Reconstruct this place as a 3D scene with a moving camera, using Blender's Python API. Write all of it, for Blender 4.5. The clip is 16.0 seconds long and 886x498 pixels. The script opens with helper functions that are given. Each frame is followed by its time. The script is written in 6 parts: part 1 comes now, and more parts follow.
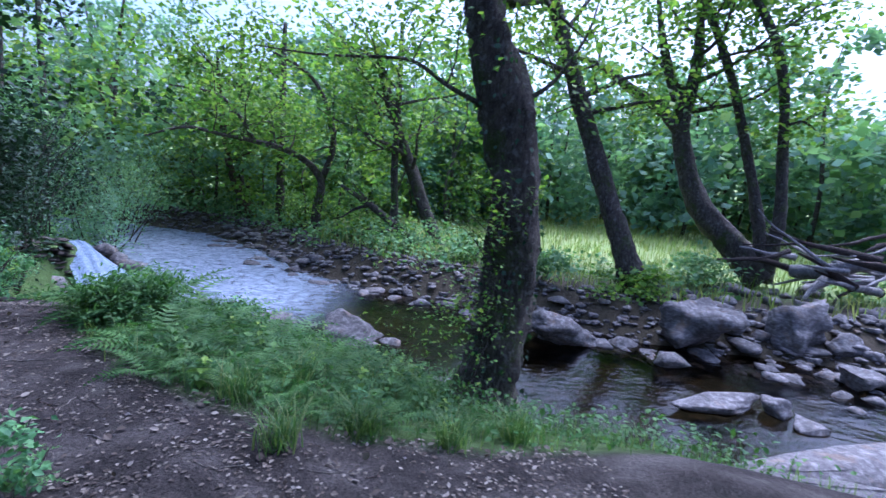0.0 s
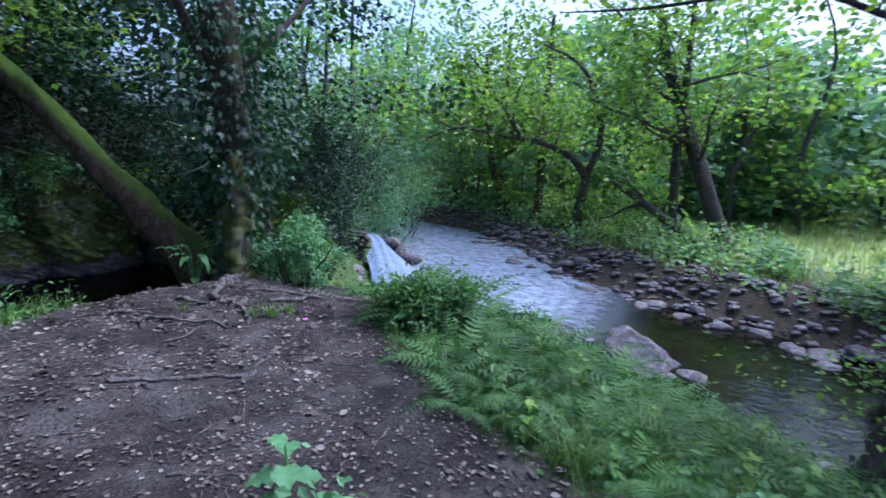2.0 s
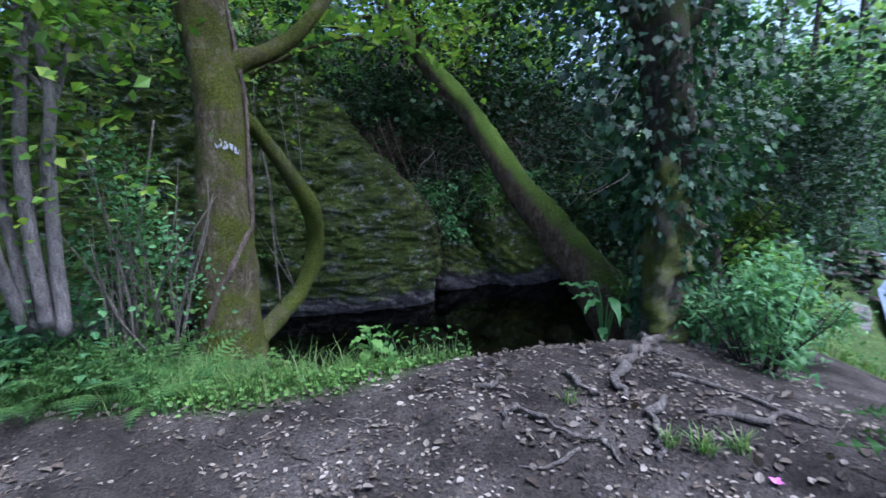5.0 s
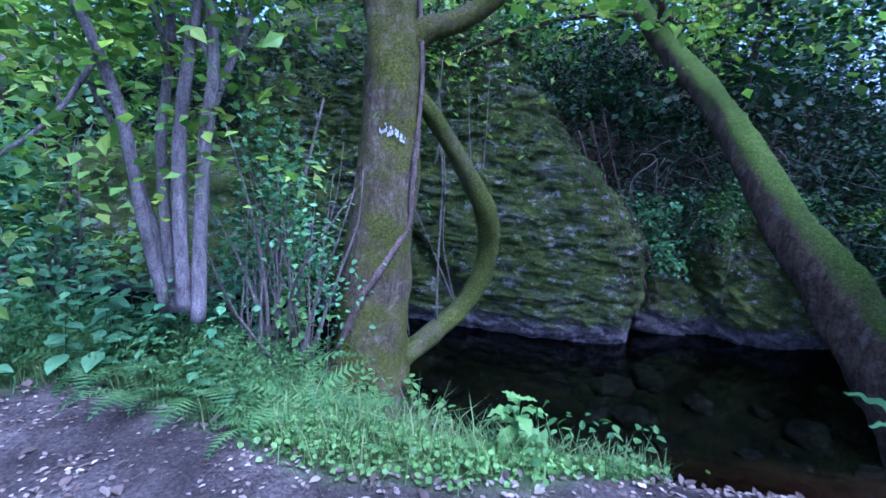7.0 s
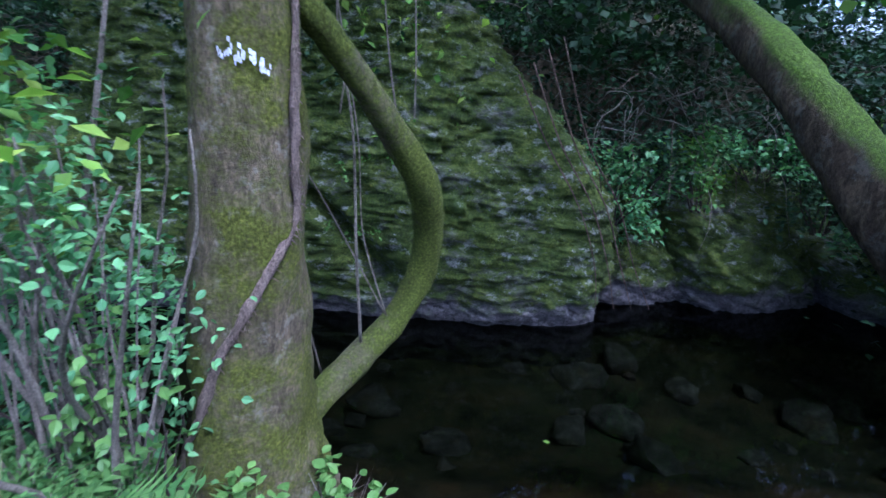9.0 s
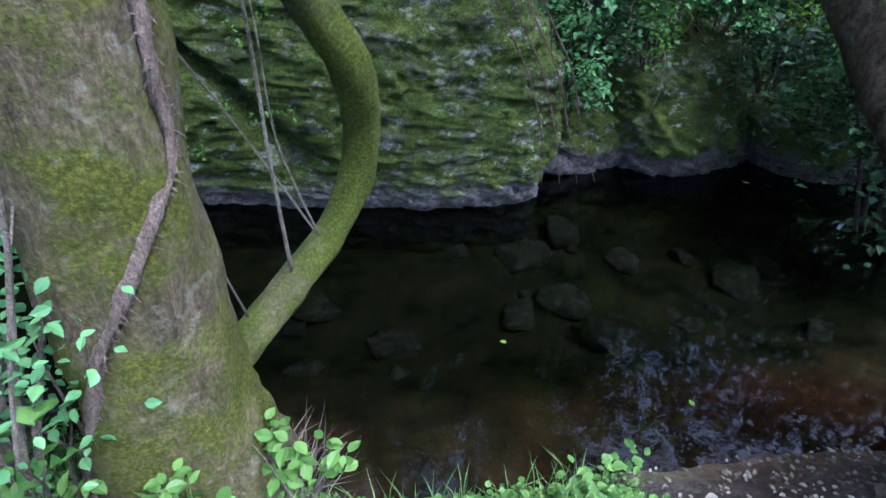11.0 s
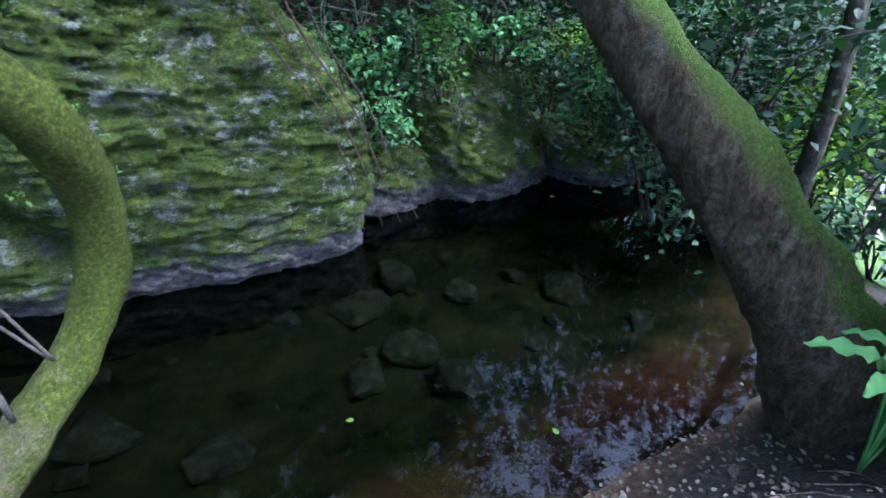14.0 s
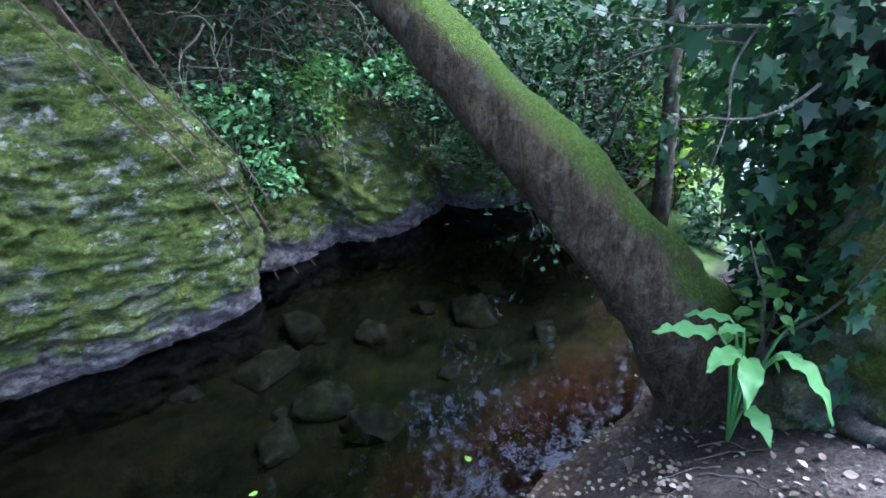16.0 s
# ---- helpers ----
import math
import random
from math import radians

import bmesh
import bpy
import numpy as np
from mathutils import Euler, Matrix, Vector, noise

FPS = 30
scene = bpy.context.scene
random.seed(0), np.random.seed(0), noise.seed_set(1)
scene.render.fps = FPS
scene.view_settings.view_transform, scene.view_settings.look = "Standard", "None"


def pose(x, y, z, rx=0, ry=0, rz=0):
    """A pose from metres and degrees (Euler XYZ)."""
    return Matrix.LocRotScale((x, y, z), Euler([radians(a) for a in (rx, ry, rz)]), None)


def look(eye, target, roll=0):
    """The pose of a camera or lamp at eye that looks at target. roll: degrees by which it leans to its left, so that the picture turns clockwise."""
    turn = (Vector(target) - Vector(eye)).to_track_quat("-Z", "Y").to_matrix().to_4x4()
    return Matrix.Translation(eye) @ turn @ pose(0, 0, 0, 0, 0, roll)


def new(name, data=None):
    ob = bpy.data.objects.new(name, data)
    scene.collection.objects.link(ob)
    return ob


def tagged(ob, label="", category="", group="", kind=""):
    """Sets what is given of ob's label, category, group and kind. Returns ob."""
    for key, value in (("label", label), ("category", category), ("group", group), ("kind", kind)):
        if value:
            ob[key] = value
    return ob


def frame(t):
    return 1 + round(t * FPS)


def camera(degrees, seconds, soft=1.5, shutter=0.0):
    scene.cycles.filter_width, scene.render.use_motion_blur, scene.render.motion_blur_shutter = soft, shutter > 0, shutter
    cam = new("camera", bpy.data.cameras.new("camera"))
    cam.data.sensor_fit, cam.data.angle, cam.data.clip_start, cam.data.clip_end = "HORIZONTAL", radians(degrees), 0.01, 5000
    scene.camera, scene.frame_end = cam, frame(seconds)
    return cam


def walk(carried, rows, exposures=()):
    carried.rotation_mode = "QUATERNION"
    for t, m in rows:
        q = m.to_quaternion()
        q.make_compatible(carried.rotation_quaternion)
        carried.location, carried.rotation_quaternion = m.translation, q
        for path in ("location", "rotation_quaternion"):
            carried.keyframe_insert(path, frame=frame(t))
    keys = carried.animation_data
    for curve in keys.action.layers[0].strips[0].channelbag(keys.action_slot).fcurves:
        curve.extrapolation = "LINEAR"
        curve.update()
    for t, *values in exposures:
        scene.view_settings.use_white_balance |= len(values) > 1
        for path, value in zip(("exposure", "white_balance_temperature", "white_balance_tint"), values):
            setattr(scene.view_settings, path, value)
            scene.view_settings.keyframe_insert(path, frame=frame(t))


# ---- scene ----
cam = camera(84.84, 16.0, soft=1.5, shutter=0.3)
PATH = [
    (0.0, pose(-2.120, -3.723, 1.551, 82.01, -4.27, -93.58)),
    (0.5, pose(-1.881, -3.482, 1.499, 81.90, -4.32, -89.70)),
    (1.0, pose(-1.653, -3.232, 1.476, 81.97, -3.90, -83.64)),
    (1.5, pose(-1.397, -3.071, 1.438, 81.86, -2.39, -74.20)),
    (2.0, pose(-1.143, -2.855, 1.414, 80.14, -2.78, -65.59)),
    (2.5, pose(-0.909, -2.585, 1.399, 80.30, -2.60, -57.76)),
    (3.0, pose(-0.687, -2.387, 1.373, 80.33, -2.04, -49.59)),
    (3.5, pose(-0.419, -2.205, 1.386, 81.22, -0.56, -41.62)),
    (4.0, pose(-0.212, -1.981, 1.401, 81.43, -0.19, -34.62)),
    (4.5, pose(-0.052, -1.787, 1.452, 80.66, 1.02, -26.51)),
    (5.0, pose(0.160, -1.613, 1.500, 79.21, 2.58, -16.48)),
    (5.2, pose(0.232, -1.556, 1.511, 79.19, 2.94, -13.46)),
    (7.3, pose(0.419, -0.486, 1.514, 79.11, -2.44, 9.68)),
    (7.5, pose(0.425, -0.367, 1.469, 79.01, -2.28, 10.24)),
    (8.0, pose(0.388, -0.057, 1.480, 76.88, -3.05, 8.99)),
    (8.5, pose(0.363, 0.279, 1.485, 74.20, -1.74, 4.67)),
    (9.0, pose(0.310, 0.603, 1.494, 73.50, -0.52, -0.67)),
    (9.5, pose(0.256, 0.788, 1.509, 68.99, 0.74, -6.47)),
    (9.7, pose(0.238, 0.839, 1.532, 66.65, 0.81, -8.34)),
    (11.8, pose(0.224, 1.297, 1.561, 54.61, -2.09, -12.42)),
    (12.0, pose(0.254, 1.311, 1.537, 54.84, -2.32, -13.98)),
    (12.5, pose(0.326, 1.342, 1.461, 56.00, -2.46, -17.90)),
    (13.0, pose(0.346, 1.373, 1.461, 58.05, -2.16, -20.79)),
    (13.5, pose(0.401, 1.411, 1.447, 60.52, -1.80, -26.65)),
    (14.0, pose(0.468, 1.439, 1.445, 61.59, -0.48, -31.81)),
    (14.5, pose(0.536, 1.434, 1.446, 62.09, 0.60, -35.33)),
    (15.0, pose(0.587, 1.395, 1.448, 62.89, 1.51, -37.84)),
    (15.5, pose(0.629, 1.347, 1.455, 64.01, 2.71, -40.29)),
    (16.0, pose(0.664, 1.291, 1.462, 65.20, 3.72, -43.28)),
]
walk(cam, PATH, exposures=[(0.0, 1.35, 4520, 26), (2.5, 1.28, 4700, 22), (4.0, 1.3, 4750, 19), (5.2, 1.65, 4750, 18), (7.3, 2.2, 3950, 37), (8.5, 2.2, 3900, 37), (9.0, 2.3, 4450, 23), (9.7, 2.4, 4900, 14), (12.0, 2.85, 4700, 16), (14.0, 3.05, 4680, 16), (16.0, 3.4, 4700, 17)])

# ---- world and light: an overcast evening sky over a wooded valley ----
world = bpy.data.worlds.new("overcast_sky")
world.use_nodes = True
wn, wl = world.node_tree.nodes, world.node_tree.links
wn.clear()
sky = wn.new("ShaderNodeTexSky")
sky.sky_type, sky.sun_disc = "NISHITA", False
sky.sun_elevation, sky.sun_rotation = radians(62), radians(130)
sky.air_density, sky.dust_density, sky.ozone_density = 1.0, 8.0, 1.0
bg = wn.new("ShaderNodeBackground")
bg.inputs["Strength"].default_value = 0.15
wo = wn.new("ShaderNodeOutputWorld")
wl.new(sky.outputs[0], bg.inputs[0])
wl.new(bg.outputs[0], wo.inputs[0])
scene.world = world
sun_data = bpy.data.lights.new("sun", "SUN")
sun_data.energy, sun_data.angle, sun_data.color = 2.0, radians(40), (1.0, 0.96, 0.90)
sun = new("sun", sun_data)
# the sky's sun stands 130 degrees round from +y towards +x, 62 degrees up
sun_dir = Vector((math.sin(radians(130)) * math.cos(radians(62)), math.cos(radians(130)) * math.cos(radians(62)), math.sin(radians(62))))
sun.matrix_world = look(sun_dir * 60, (0, 0, 0))

# ---- materials ----


class Mat:
    """A small wrapper that builds a node material round a Principled shader."""

    def __init__(self, name, rough=0.8, spec=0.3):
        self.m = bpy.data.materials.new(name)
        self.m.use_nodes = True
        self.n, self.l = self.m.node_tree.nodes, self.m.node_tree.links
        self.b = self.n["Principled BSDF"]
        self.out = self.n["Material Output"]
        self.b.inputs["Roughness"].default_value = rough
        self.b.inputs["Specular IOR Level"].default_value = spec
        self.pos = self.n.new("ShaderNodeNewGeometry")

    def noise(self, scale, detail=4.0, rough=0.55, stretch=None, dist=0.0):
        nd = self.n.new("ShaderNodeTexNoise")
        nd.inputs["Scale"].default_value = scale
        nd.inputs["Detail"].default_value = detail
        nd.inputs["Roughness"].default_value = rough
        nd.inputs["Distortion"].default_value = dist
        src = self.pos.outputs["Position"]
        if stretch:
            mp = self.n.new("ShaderNodeMapping")
            mp.inputs["Scale"].default_value = stretch
            self.l.new(src, mp.inputs["Vector"])
            src = mp.outputs[0]
        self.l.new(src, nd.inputs["Vector"])
        return nd.outputs["Fac"]

    def voronoi(self, scale, out="Distance", feature="F1", stretch=None):
        nd = self.n.new("ShaderNodeTexVoronoi")
        nd.feature = feature
        nd.inputs["Scale"].default_value = scale
        src = self.pos.outputs["Position"]
        if stretch:
            mp = self.n.new("ShaderNodeMapping")
            mp.inputs["Scale"].default_value = stretch
            self.l.new(src, mp.inputs["Vector"])
            src = mp.outputs[0]
        self.l.new(src, nd.inputs["Vector"])
        return nd.outputs[out]

    def ramp(self, fac, stops):
        nd = self.n.new("ShaderNodeValToRGB")
        e = nd.color_ramp.elements
        while len(e) < len(stops):
            e.new(0.5)
        for el, (p, c) in zip(e, stops):
            el.position = p
            el.color = (*c, 1) if isinstance(c, tuple) else (c, c, c, 1)
        self.l.new(fac, nd.inputs[0])
        return nd.outputs[0]

    def mix(self, fac, a, b, blend="MIX"):
        nd = self.n.new("ShaderNodeMix")
        nd.data_type, nd.blend_type = "RGBA", blend
        for sock, v in ((nd.inputs[0], fac), (nd.inputs[6], a), (nd.inputs[7], b)):
            if isinstance(v, bpy.types.NodeSocket):
                self.l.new(v, sock)
            elif isinstance(v, tuple):
                sock.default_value = (*v, 1)
            else:
                sock.default_value = v
        return nd.outputs[2]

    def math(self, op, a, b):
        nd = self.n.new("ShaderNodeMath")
        nd.operation = op
        nd.use_clamp = True
        for sock, v in ((nd.inputs[0], a), (nd.inputs[1], b)):
            if isinstance(v, bpy.types.NodeSocket):
                self.l.new(v, sock)
            else:
                sock.default_value = v
        return nd.outputs[0]

    def attr(self, name):
        nd = self.n.new("ShaderNodeAttribute")
        nd.attribute_name = name
        return nd.outputs["Fac"]

    def normal_z(self):
        sx = self.n.new("ShaderNodeSeparateXYZ")
        self.l.new(self.pos.outputs["Normal"], sx.inputs[0])
        return sx.outputs[2]

    def island(self):
        return self.pos.outputs["Random Per Island"]

    def color(self, c):
        if isinstance(c, tuple):
            self.b.inputs["Base Color"].default_value = (*c, 1)
        else:
            self.l.new(c, self.b.inputs["Base Color"])
        return self

    def roughness(self, c):
        self.l.new(c, self.b.inputs["Roughness"])
        return self

    def bump(self, h, strength=0.5, distance=0.02):
        nd = self.n.new("ShaderNodeBump")
        nd.inputs["Strength"].default_value = strength
        nd.inputs["Distance"].default_value = distance
        self.l.new(h, nd.inputs["Height"])
        self.l.new(nd.outputs[0], self.b.inputs["Normal"])
        return nd


def leaf_mat(name, stops, trans=0.35, rough=0.5, patch=0.9, spec=0.18):
    """Foliage: colour varies from leaf to leaf and over patches; part of the light passes through."""
    k = Mat(name, rough, spec)
    base = k.ramp(k.island(), stops)
    shade = k.ramp(k.noise(patch, 2.0), [(0.3, 0.6), (0.7, 1.25)])
    col = k.mix(1.0, base, shade, "MULTIPLY")
    k.color(col)
    tr = k.n.new("ShaderNodeBsdfTranslucent")
    k.l.new(k.mix(1.0, col, (1.3, 1.45, 0.6), "MULTIPLY"), tr.inputs[0])
    ms = k.n.new("ShaderNodeMixShader")
    ms.inputs[0].default_value = trans
    k.l.new(k.b.outputs[0], ms.inputs[1])
    k.l.new(tr.outputs[0], ms.inputs[2])
    k.l.new(ms.outputs[0], k.out.inputs[0])
    return k.m


def evenly(cols):
    return [(i / (len(cols) - 1), c) for i, c in enumerate(cols)]


def bark_mat(name, dark, light, moss=0.0, moss_col=(0.075, 0.10, 0.018), lichen=0.0, scale=1.0, up=0.0):
    """Furrowed bark with lichen blots and a ragged coat of moss; up: how far the moss keeps to the upper side."""
    k = Mat(name, 0.92, 0.15)
    grain = k.noise(26 * scale, 6, 0.7, (1, 1, 0.28), 0.8)
    fine = k.noise(95 * scale, 5, 0.7, (1, 1, 0.6))
    col = k.ramp(grain, [(0.32, dark), (0.68, light)])
    col = k.mix(1.0, col, k.ramp(fine, [(0.3, 0.45), (0.7, 1.5)]), "MULTIPLY")
    if lichen:
        col = k.mix(k.ramp(k.noise(13, 6, 0.7), [(0.54, 0.0), (0.62, lichen)]), col, (0.30, 0.30, 0.26))
    if moss:
        spread = k.mix(0.30, k.noise(2.6, 6, 0.65), k.noise(34, 5, 0.7))
        if up:
            spread = k.mix(up, spread, k.ramp(k.normal_z(), [(0.0, 0.15), (0.5, 0.5), (1.0, 0.8)]))
        cov = k.ramp(spread, [(0.64 - 0.35 * moss, 0.0), (0.72 - 0.28 * moss, 1.0)])
        mc = k.ramp(k.noise(70, 5, 0.7), [(0.3, tuple(0.45 * c for c in moss_col)), (0.5, moss_col), (0.72, tuple(2.3 * c for c in moss_col))])
        col = k.mix(cov, col, mc)
    col = k.mix(1.0, col, k.ramp(k.noise(5.0, 4), [(0.25, 0.65), (0.75, 1.2)]), "MULTIPLY")
    k.color(col)
    k.bump(k.mix(0.5, grain, k.noise(110, 5, 0.75)), 1.0, 0.045)
    return k.m


M = {}
# bare earth and greener ground in one sheet
k = Mat("earth", 0.95, 0.15)
grain = k.noise(55, 6, 0.7)
dirt = k.ramp(k.noise(2.2, 6, 0.6), [(0.32, (0.013, 0.0105, 0.009)), (0.5, (0.036, 0.030, 0.026)), (0.72, (0.085, 0.075, 0.066))])
dirt = k.mix(1.0, dirt, k.ramp(grain, [(0.32, 0.25), (0.68, 1.6)]), "MULTIPLY")
spk = k.ramp(k.voronoi(38), [(0.10, 1.0), (0.2, 0.0)])
dirt = k.mix(k.math("MULTIPLY", spk, k.ramp(k.noise(6, 3), [(0.5, 0.0), (0.62, 0.6)])), dirt, (0.17, 0.15, 0.14))
green = k.ramp(k.noise(7, 6, 0.7), [(0.3, (0.03, 0.045, 0.012)), (0.6, (0.07, 0.11, 0.03)), (0.8, (0.12, 0.16, 0.05))])
soil = k.ramp(k.noise(14, 6, 0.7), [(0.3, (0.022, 0.016, 0.011)), (0.7, (0.075, 0.055, 0.04))])
wetc = k.ramp(k.noise(2.6, 7, 0.68), [(0.34, (0.018, 0.018, 0.012)), (0.5, (0.075, 0.075, 0.045)), (0.62, (0.13, 0.10, 0.055)), (0.75, (0.17, 0.17, 0.11))])
col = k.mix(k.attr("green"), dirt, green)
col = k.mix(k.attr("soil"), col, soil)
meadow = k.ramp(k.noise(0.35, 5, 0.6), [(0.3, (0.13, 0.19, 0.05)), (0.7, (0.27, 0.30, 0.11))])
col = k.mix(k.attr("meadow"), col, meadow)
col = k.mix(k.attr("wet"), col, wetc)
col = k.mix(k.attr("silt"), col, k.ramp(k.noise(13, 6, 0.7), [(0.3, (0.030, 0.018, 0.012)), (0.5, (0.085, 0.050, 0.033)), (0.75, (0.18, 0.12, 0.085))]))
k.color(col)
k.bump(k.mix(0.5, grain, k.noise(9, 5, 0.6)), 1.0, 0.05)
M["earth"] = k.m

# rock: grey schist in layers, with moss on it and a pale band where the water has washed it
k = Mat("mossy_rock", 0.88, 0.2)
lay = k.noise(9, 7, 0.72, (0.7, 0.7, 2.4), 0.6)
grit = k.noise(60, 6, 0.75)
rock = k.ramp(lay, [(0.32, (0.022, 0.021, 0.020)), (0.5, (0.095, 0.093, 0.088)), (0.7, (0.25, 0.25, 0.245))])
patch = k.mix(0.35, k.noise(1.9, 6, 0.68, (1, 1, 1.7)), k.noise(15, 6, 0.72, (0.8, 0.8, 1.8)))
cov = k.ramp(patch, [(0.36, 0.0), (0.47, 1.0)])
mossc = k.ramp(k.mix(0.5, k.noise(5, 5, 0.65), k.noise(48, 5, 0.7)), [(0.34, (0.014, 0.026, 0.005)), (0.48, (0.050, 0.075, 0.011)), (0.58, (0.095, 0.125, 0.018)), (0.7, (0.19, 0.21, 0.035))])
dry = k.attr("dry")
col = k.mix(k.math("MULTIPLY", cov, dry), rock, mossc)
lich = k.math("MULTIPLY", k.ramp(k.noise(5.5, 8, 0.78, (1, 1, 1.5)), [(0.55, 0.0), (0.62, 0.75)]), dry)
col = k.mix(lich, col, (0.30, 0.31, 0.30))
pale = k.ramp(k.noise(16, 6, 0.72), [(0.35, (0.025, 0.023, 0.025)), (0.7, (0.17, 0.16, 0.17))])
col = k.mix(k.attr("band"), col, pale)
# open joints between the beds
joint = k.ramp(k.noise(5.5, 6, 0.7, (0.55, 0.55, 3.4), 0.5), [(0.485, 1.0), (0.5, 0.12), (0.512, 1.0)])
col = k.mix(1.0, col, k.mix(k.ramp(k.noise(2.3, 4), [(0.45, 0.0), (0.6, 1.0)]), (1.0, 1.0, 1.0), joint), "MULTIPLY")
col = k.mix(1.0, col, k.ramp(grit, [(0.3, 0.45), (0.7, 1.5)]), "MULTIPLY")
k.color(col)
k.bump(k.mix(0.5, k.mix(0.5, lay, joint), grit), 1.0, 0.08)
M["rock"] = k.m

k = Mat("creek_stone", 0.75, 0.35)
g = k.noise(11, 6, 0.65, (1, 1, 1.8))
col = k.ramp(g, [(0.3, (0.028, 0.024, 0.022)), (0.52, (0.105, 0.095, 0.09)), (0.75, (0.27, 0.25, 0.24))])
col = k.mix(k.ramp(k.noise(3.5, 5, 0.6), [(0.56, 0.0), (0.68, 0.5)]), col, (0.16, 0.10, 0.05))
col = k.mix(1.0, col, k.ramp(k.noise(1.7, 3), [(0.3, 0.55), (0.7, 1.25)]), "MULTIPLY")
k.color(col)
k.bump(k.mix(0.4, g, k.noise(60, 4)), 0.8, 0.03)
M["stone"] = k.m

k = Mat("dark_ledge_stone", 0.85, 0.2)
g = k.noise(9, 5, 0.65, (0.5, 0.5, 2.5))
k.color(k.ramp(g, [(0.35, (0.018, 0.015, 0.012)), (0.7, (0.075, 0.06, 0.05))]))
k.bump(g, 0.9, 0.03)
M["ledge"] = k.m

M["bark_marked"] = bark_mat("mossy_alder_bark", (0.040, 0.031, 0.019), (0.16, 0.13, 0.085), 0.60, (0.066, 0.076, 0.010), 0.35)
M["bark_moss"] = bark_mat("moss_covered_bark", (0.06, 0.05, 0.03), (0.16, 0.14, 0.09), 0.84, (0.070, 0.088, 0.012), 0.2)
M["bark_lean"] = bark_mat("half_mossy_bark", (0.026, 0.018, 0.011), (0.13, 0.095, 0.058), 0.66, (0.060, 0.098, 0.009), 0.2, 0.8, 0.55)
M["bark_dark"] = bark_mat("dark_fissured_bark", (0.018, 0.015, 0.013), (0.12, 0.10, 0.08), 0.34, (0.045, 0.06, 0.015), 0.3)
M["bark_grey"] = bark_mat("grey_hazel_bark", (0.10, 0.09, 0.085), (0.27, 0.25, 0.235), 0.08, (0.08, 0.10, 0.03), 0.25, 1.4)
M["bark_vine"] = bark_mat("shaggy_vine_bark", (0.08, 0.06, 0.05), (0.26, 0.20, 0.165), 0.05, (0.08, 0.10, 0.03), 0.0, 2.0)
M["root"] = bark_mat("bare_root", (0.06, 0.05, 0.043), (0.20, 0.18, 0.16), 0.0, (0.08, 0.1, 0.03), 0.1, 1.6)
M["vine_root"] = bark_mat("brown_root", (0.05, 0.034, 0.026), (0.17, 0.12, 0.095), 0.0, (0.08, 0.1, 0.03), 0.0, 2.0)
M["twig"] = bark_mat("dry_twig", (0.10, 0.085, 0.07), (0.28, 0.25, 0.21), 0.0, (0.08, 0.1, 0.03), 0.0, 2.0)
M["dark_twig"] = bark_mat("dark_twig", (0.02, 0.016, 0.013), (0.09, 0.07, 0.06), 0.0, (0.08, 0.1, 0.03), 0.0, 2.0)
M["drift"] = bark_mat("bleached_driftwood", (0.12, 0.11, 0.105), (0.38, 0.36, 0.35), 0.0, (0.08, 0.1, 0.03), 0.0, 1.0)
M["stump_wood"] = bark_mat("pale_bare_stump_wood", (0.05, 0.042, 0.032), (0.22, 0.20, 0.165), 0.62, (0.085, 0.10, 0.018), 0.2)

M["leaf_alder"] = leaf_mat("alder_leaves", evenly([(0.055, 0.115, 0.020), (0.100, 0.185, 0.030), (0.150, 0.250, 0.040), (0.250, 0.330, 0.050)]), 0.45)
# the next two greens are paled and blued: distance haze in the leaf colour
M["leaf_far_haze"] = leaf_mat("hazy_far_foliage", evenly([(0.080, 0.160, 0.075), (0.120, 0.220, 0.095), (0.160, 0.270, 0.120), (0.230, 0.330, 0.130)]), 0.4, 0.6, 0.35)
M["leaf_blue_haze"] = leaf_mat("hazy_blue_foliage", evenly([(0.110, 0.200, 0.140), (0.160, 0.270, 0.180), (0.220, 0.340, 0.220)]), 0.4, 0.6, 0.3)
# bank foliage with the deep shade put into its colour
M["leaf_shaded"] = leaf_mat("shaded_bush_leaves", evenly([(0.008, 0.022, 0.010), (0.015, 0.037, 0.015), (0.03, 0.065, 0.025)]), 0.2, 0.55)
M["leaf_ivy"] = leaf_mat("ivy_leaves", evenly([(0.011, 0.030, 0.016), (0.018, 0.049, 0.022), (0.033, 0.080, 0.033), (0.055, 0.115, 0.044)]), 0.25, 0.5, 0.9, 0.24)
M["leaf_nettle"] = leaf_mat("nettle_leaves", evenly([(0.050, 0.120, 0.050), (0.080, 0.180, 0.070), (0.130, 0.250, 0.095)]), 0.35, 0.5)
M["leaf_bright"] = leaf_mat("fresh_bramble_leaves", evenly([(0.060, 0.125, 0.028), (0.100, 0.190, 0.045), (0.140, 0.240, 0.060)]), 0.4, 0.45)
M["leaf_fern"] = leaf_mat("fern_fronds", evenly([(0.032, 0.082, 0.020), (0.055, 0.120, 0.029), (0.088, 0.165, 0.042)]), 0.4, 0.55)
M["leaf_burdock"] = leaf_mat("burdock_leaves", evenly([(0.075, 0.18, 0.055), (0.12, 0.25, 0.085)]), 0.35, 0.4)
M["grass"] = leaf_mat("grass_blades", evenly([(0.040, 0.088, 0.026), (0.066, 0.128, 0.034), (0.104, 0.172, 0.046), (0.175, 0.200, 0.078)]), 0.4, 0.5)
M["grass_dry"] = leaf_mat("dry_meadow_grass", evenly([(0.13, 0.19, 0.05), (0.2, 0.26, 0.08), (0.29, 0.29, 0.13)]), 0.4, 0.6)
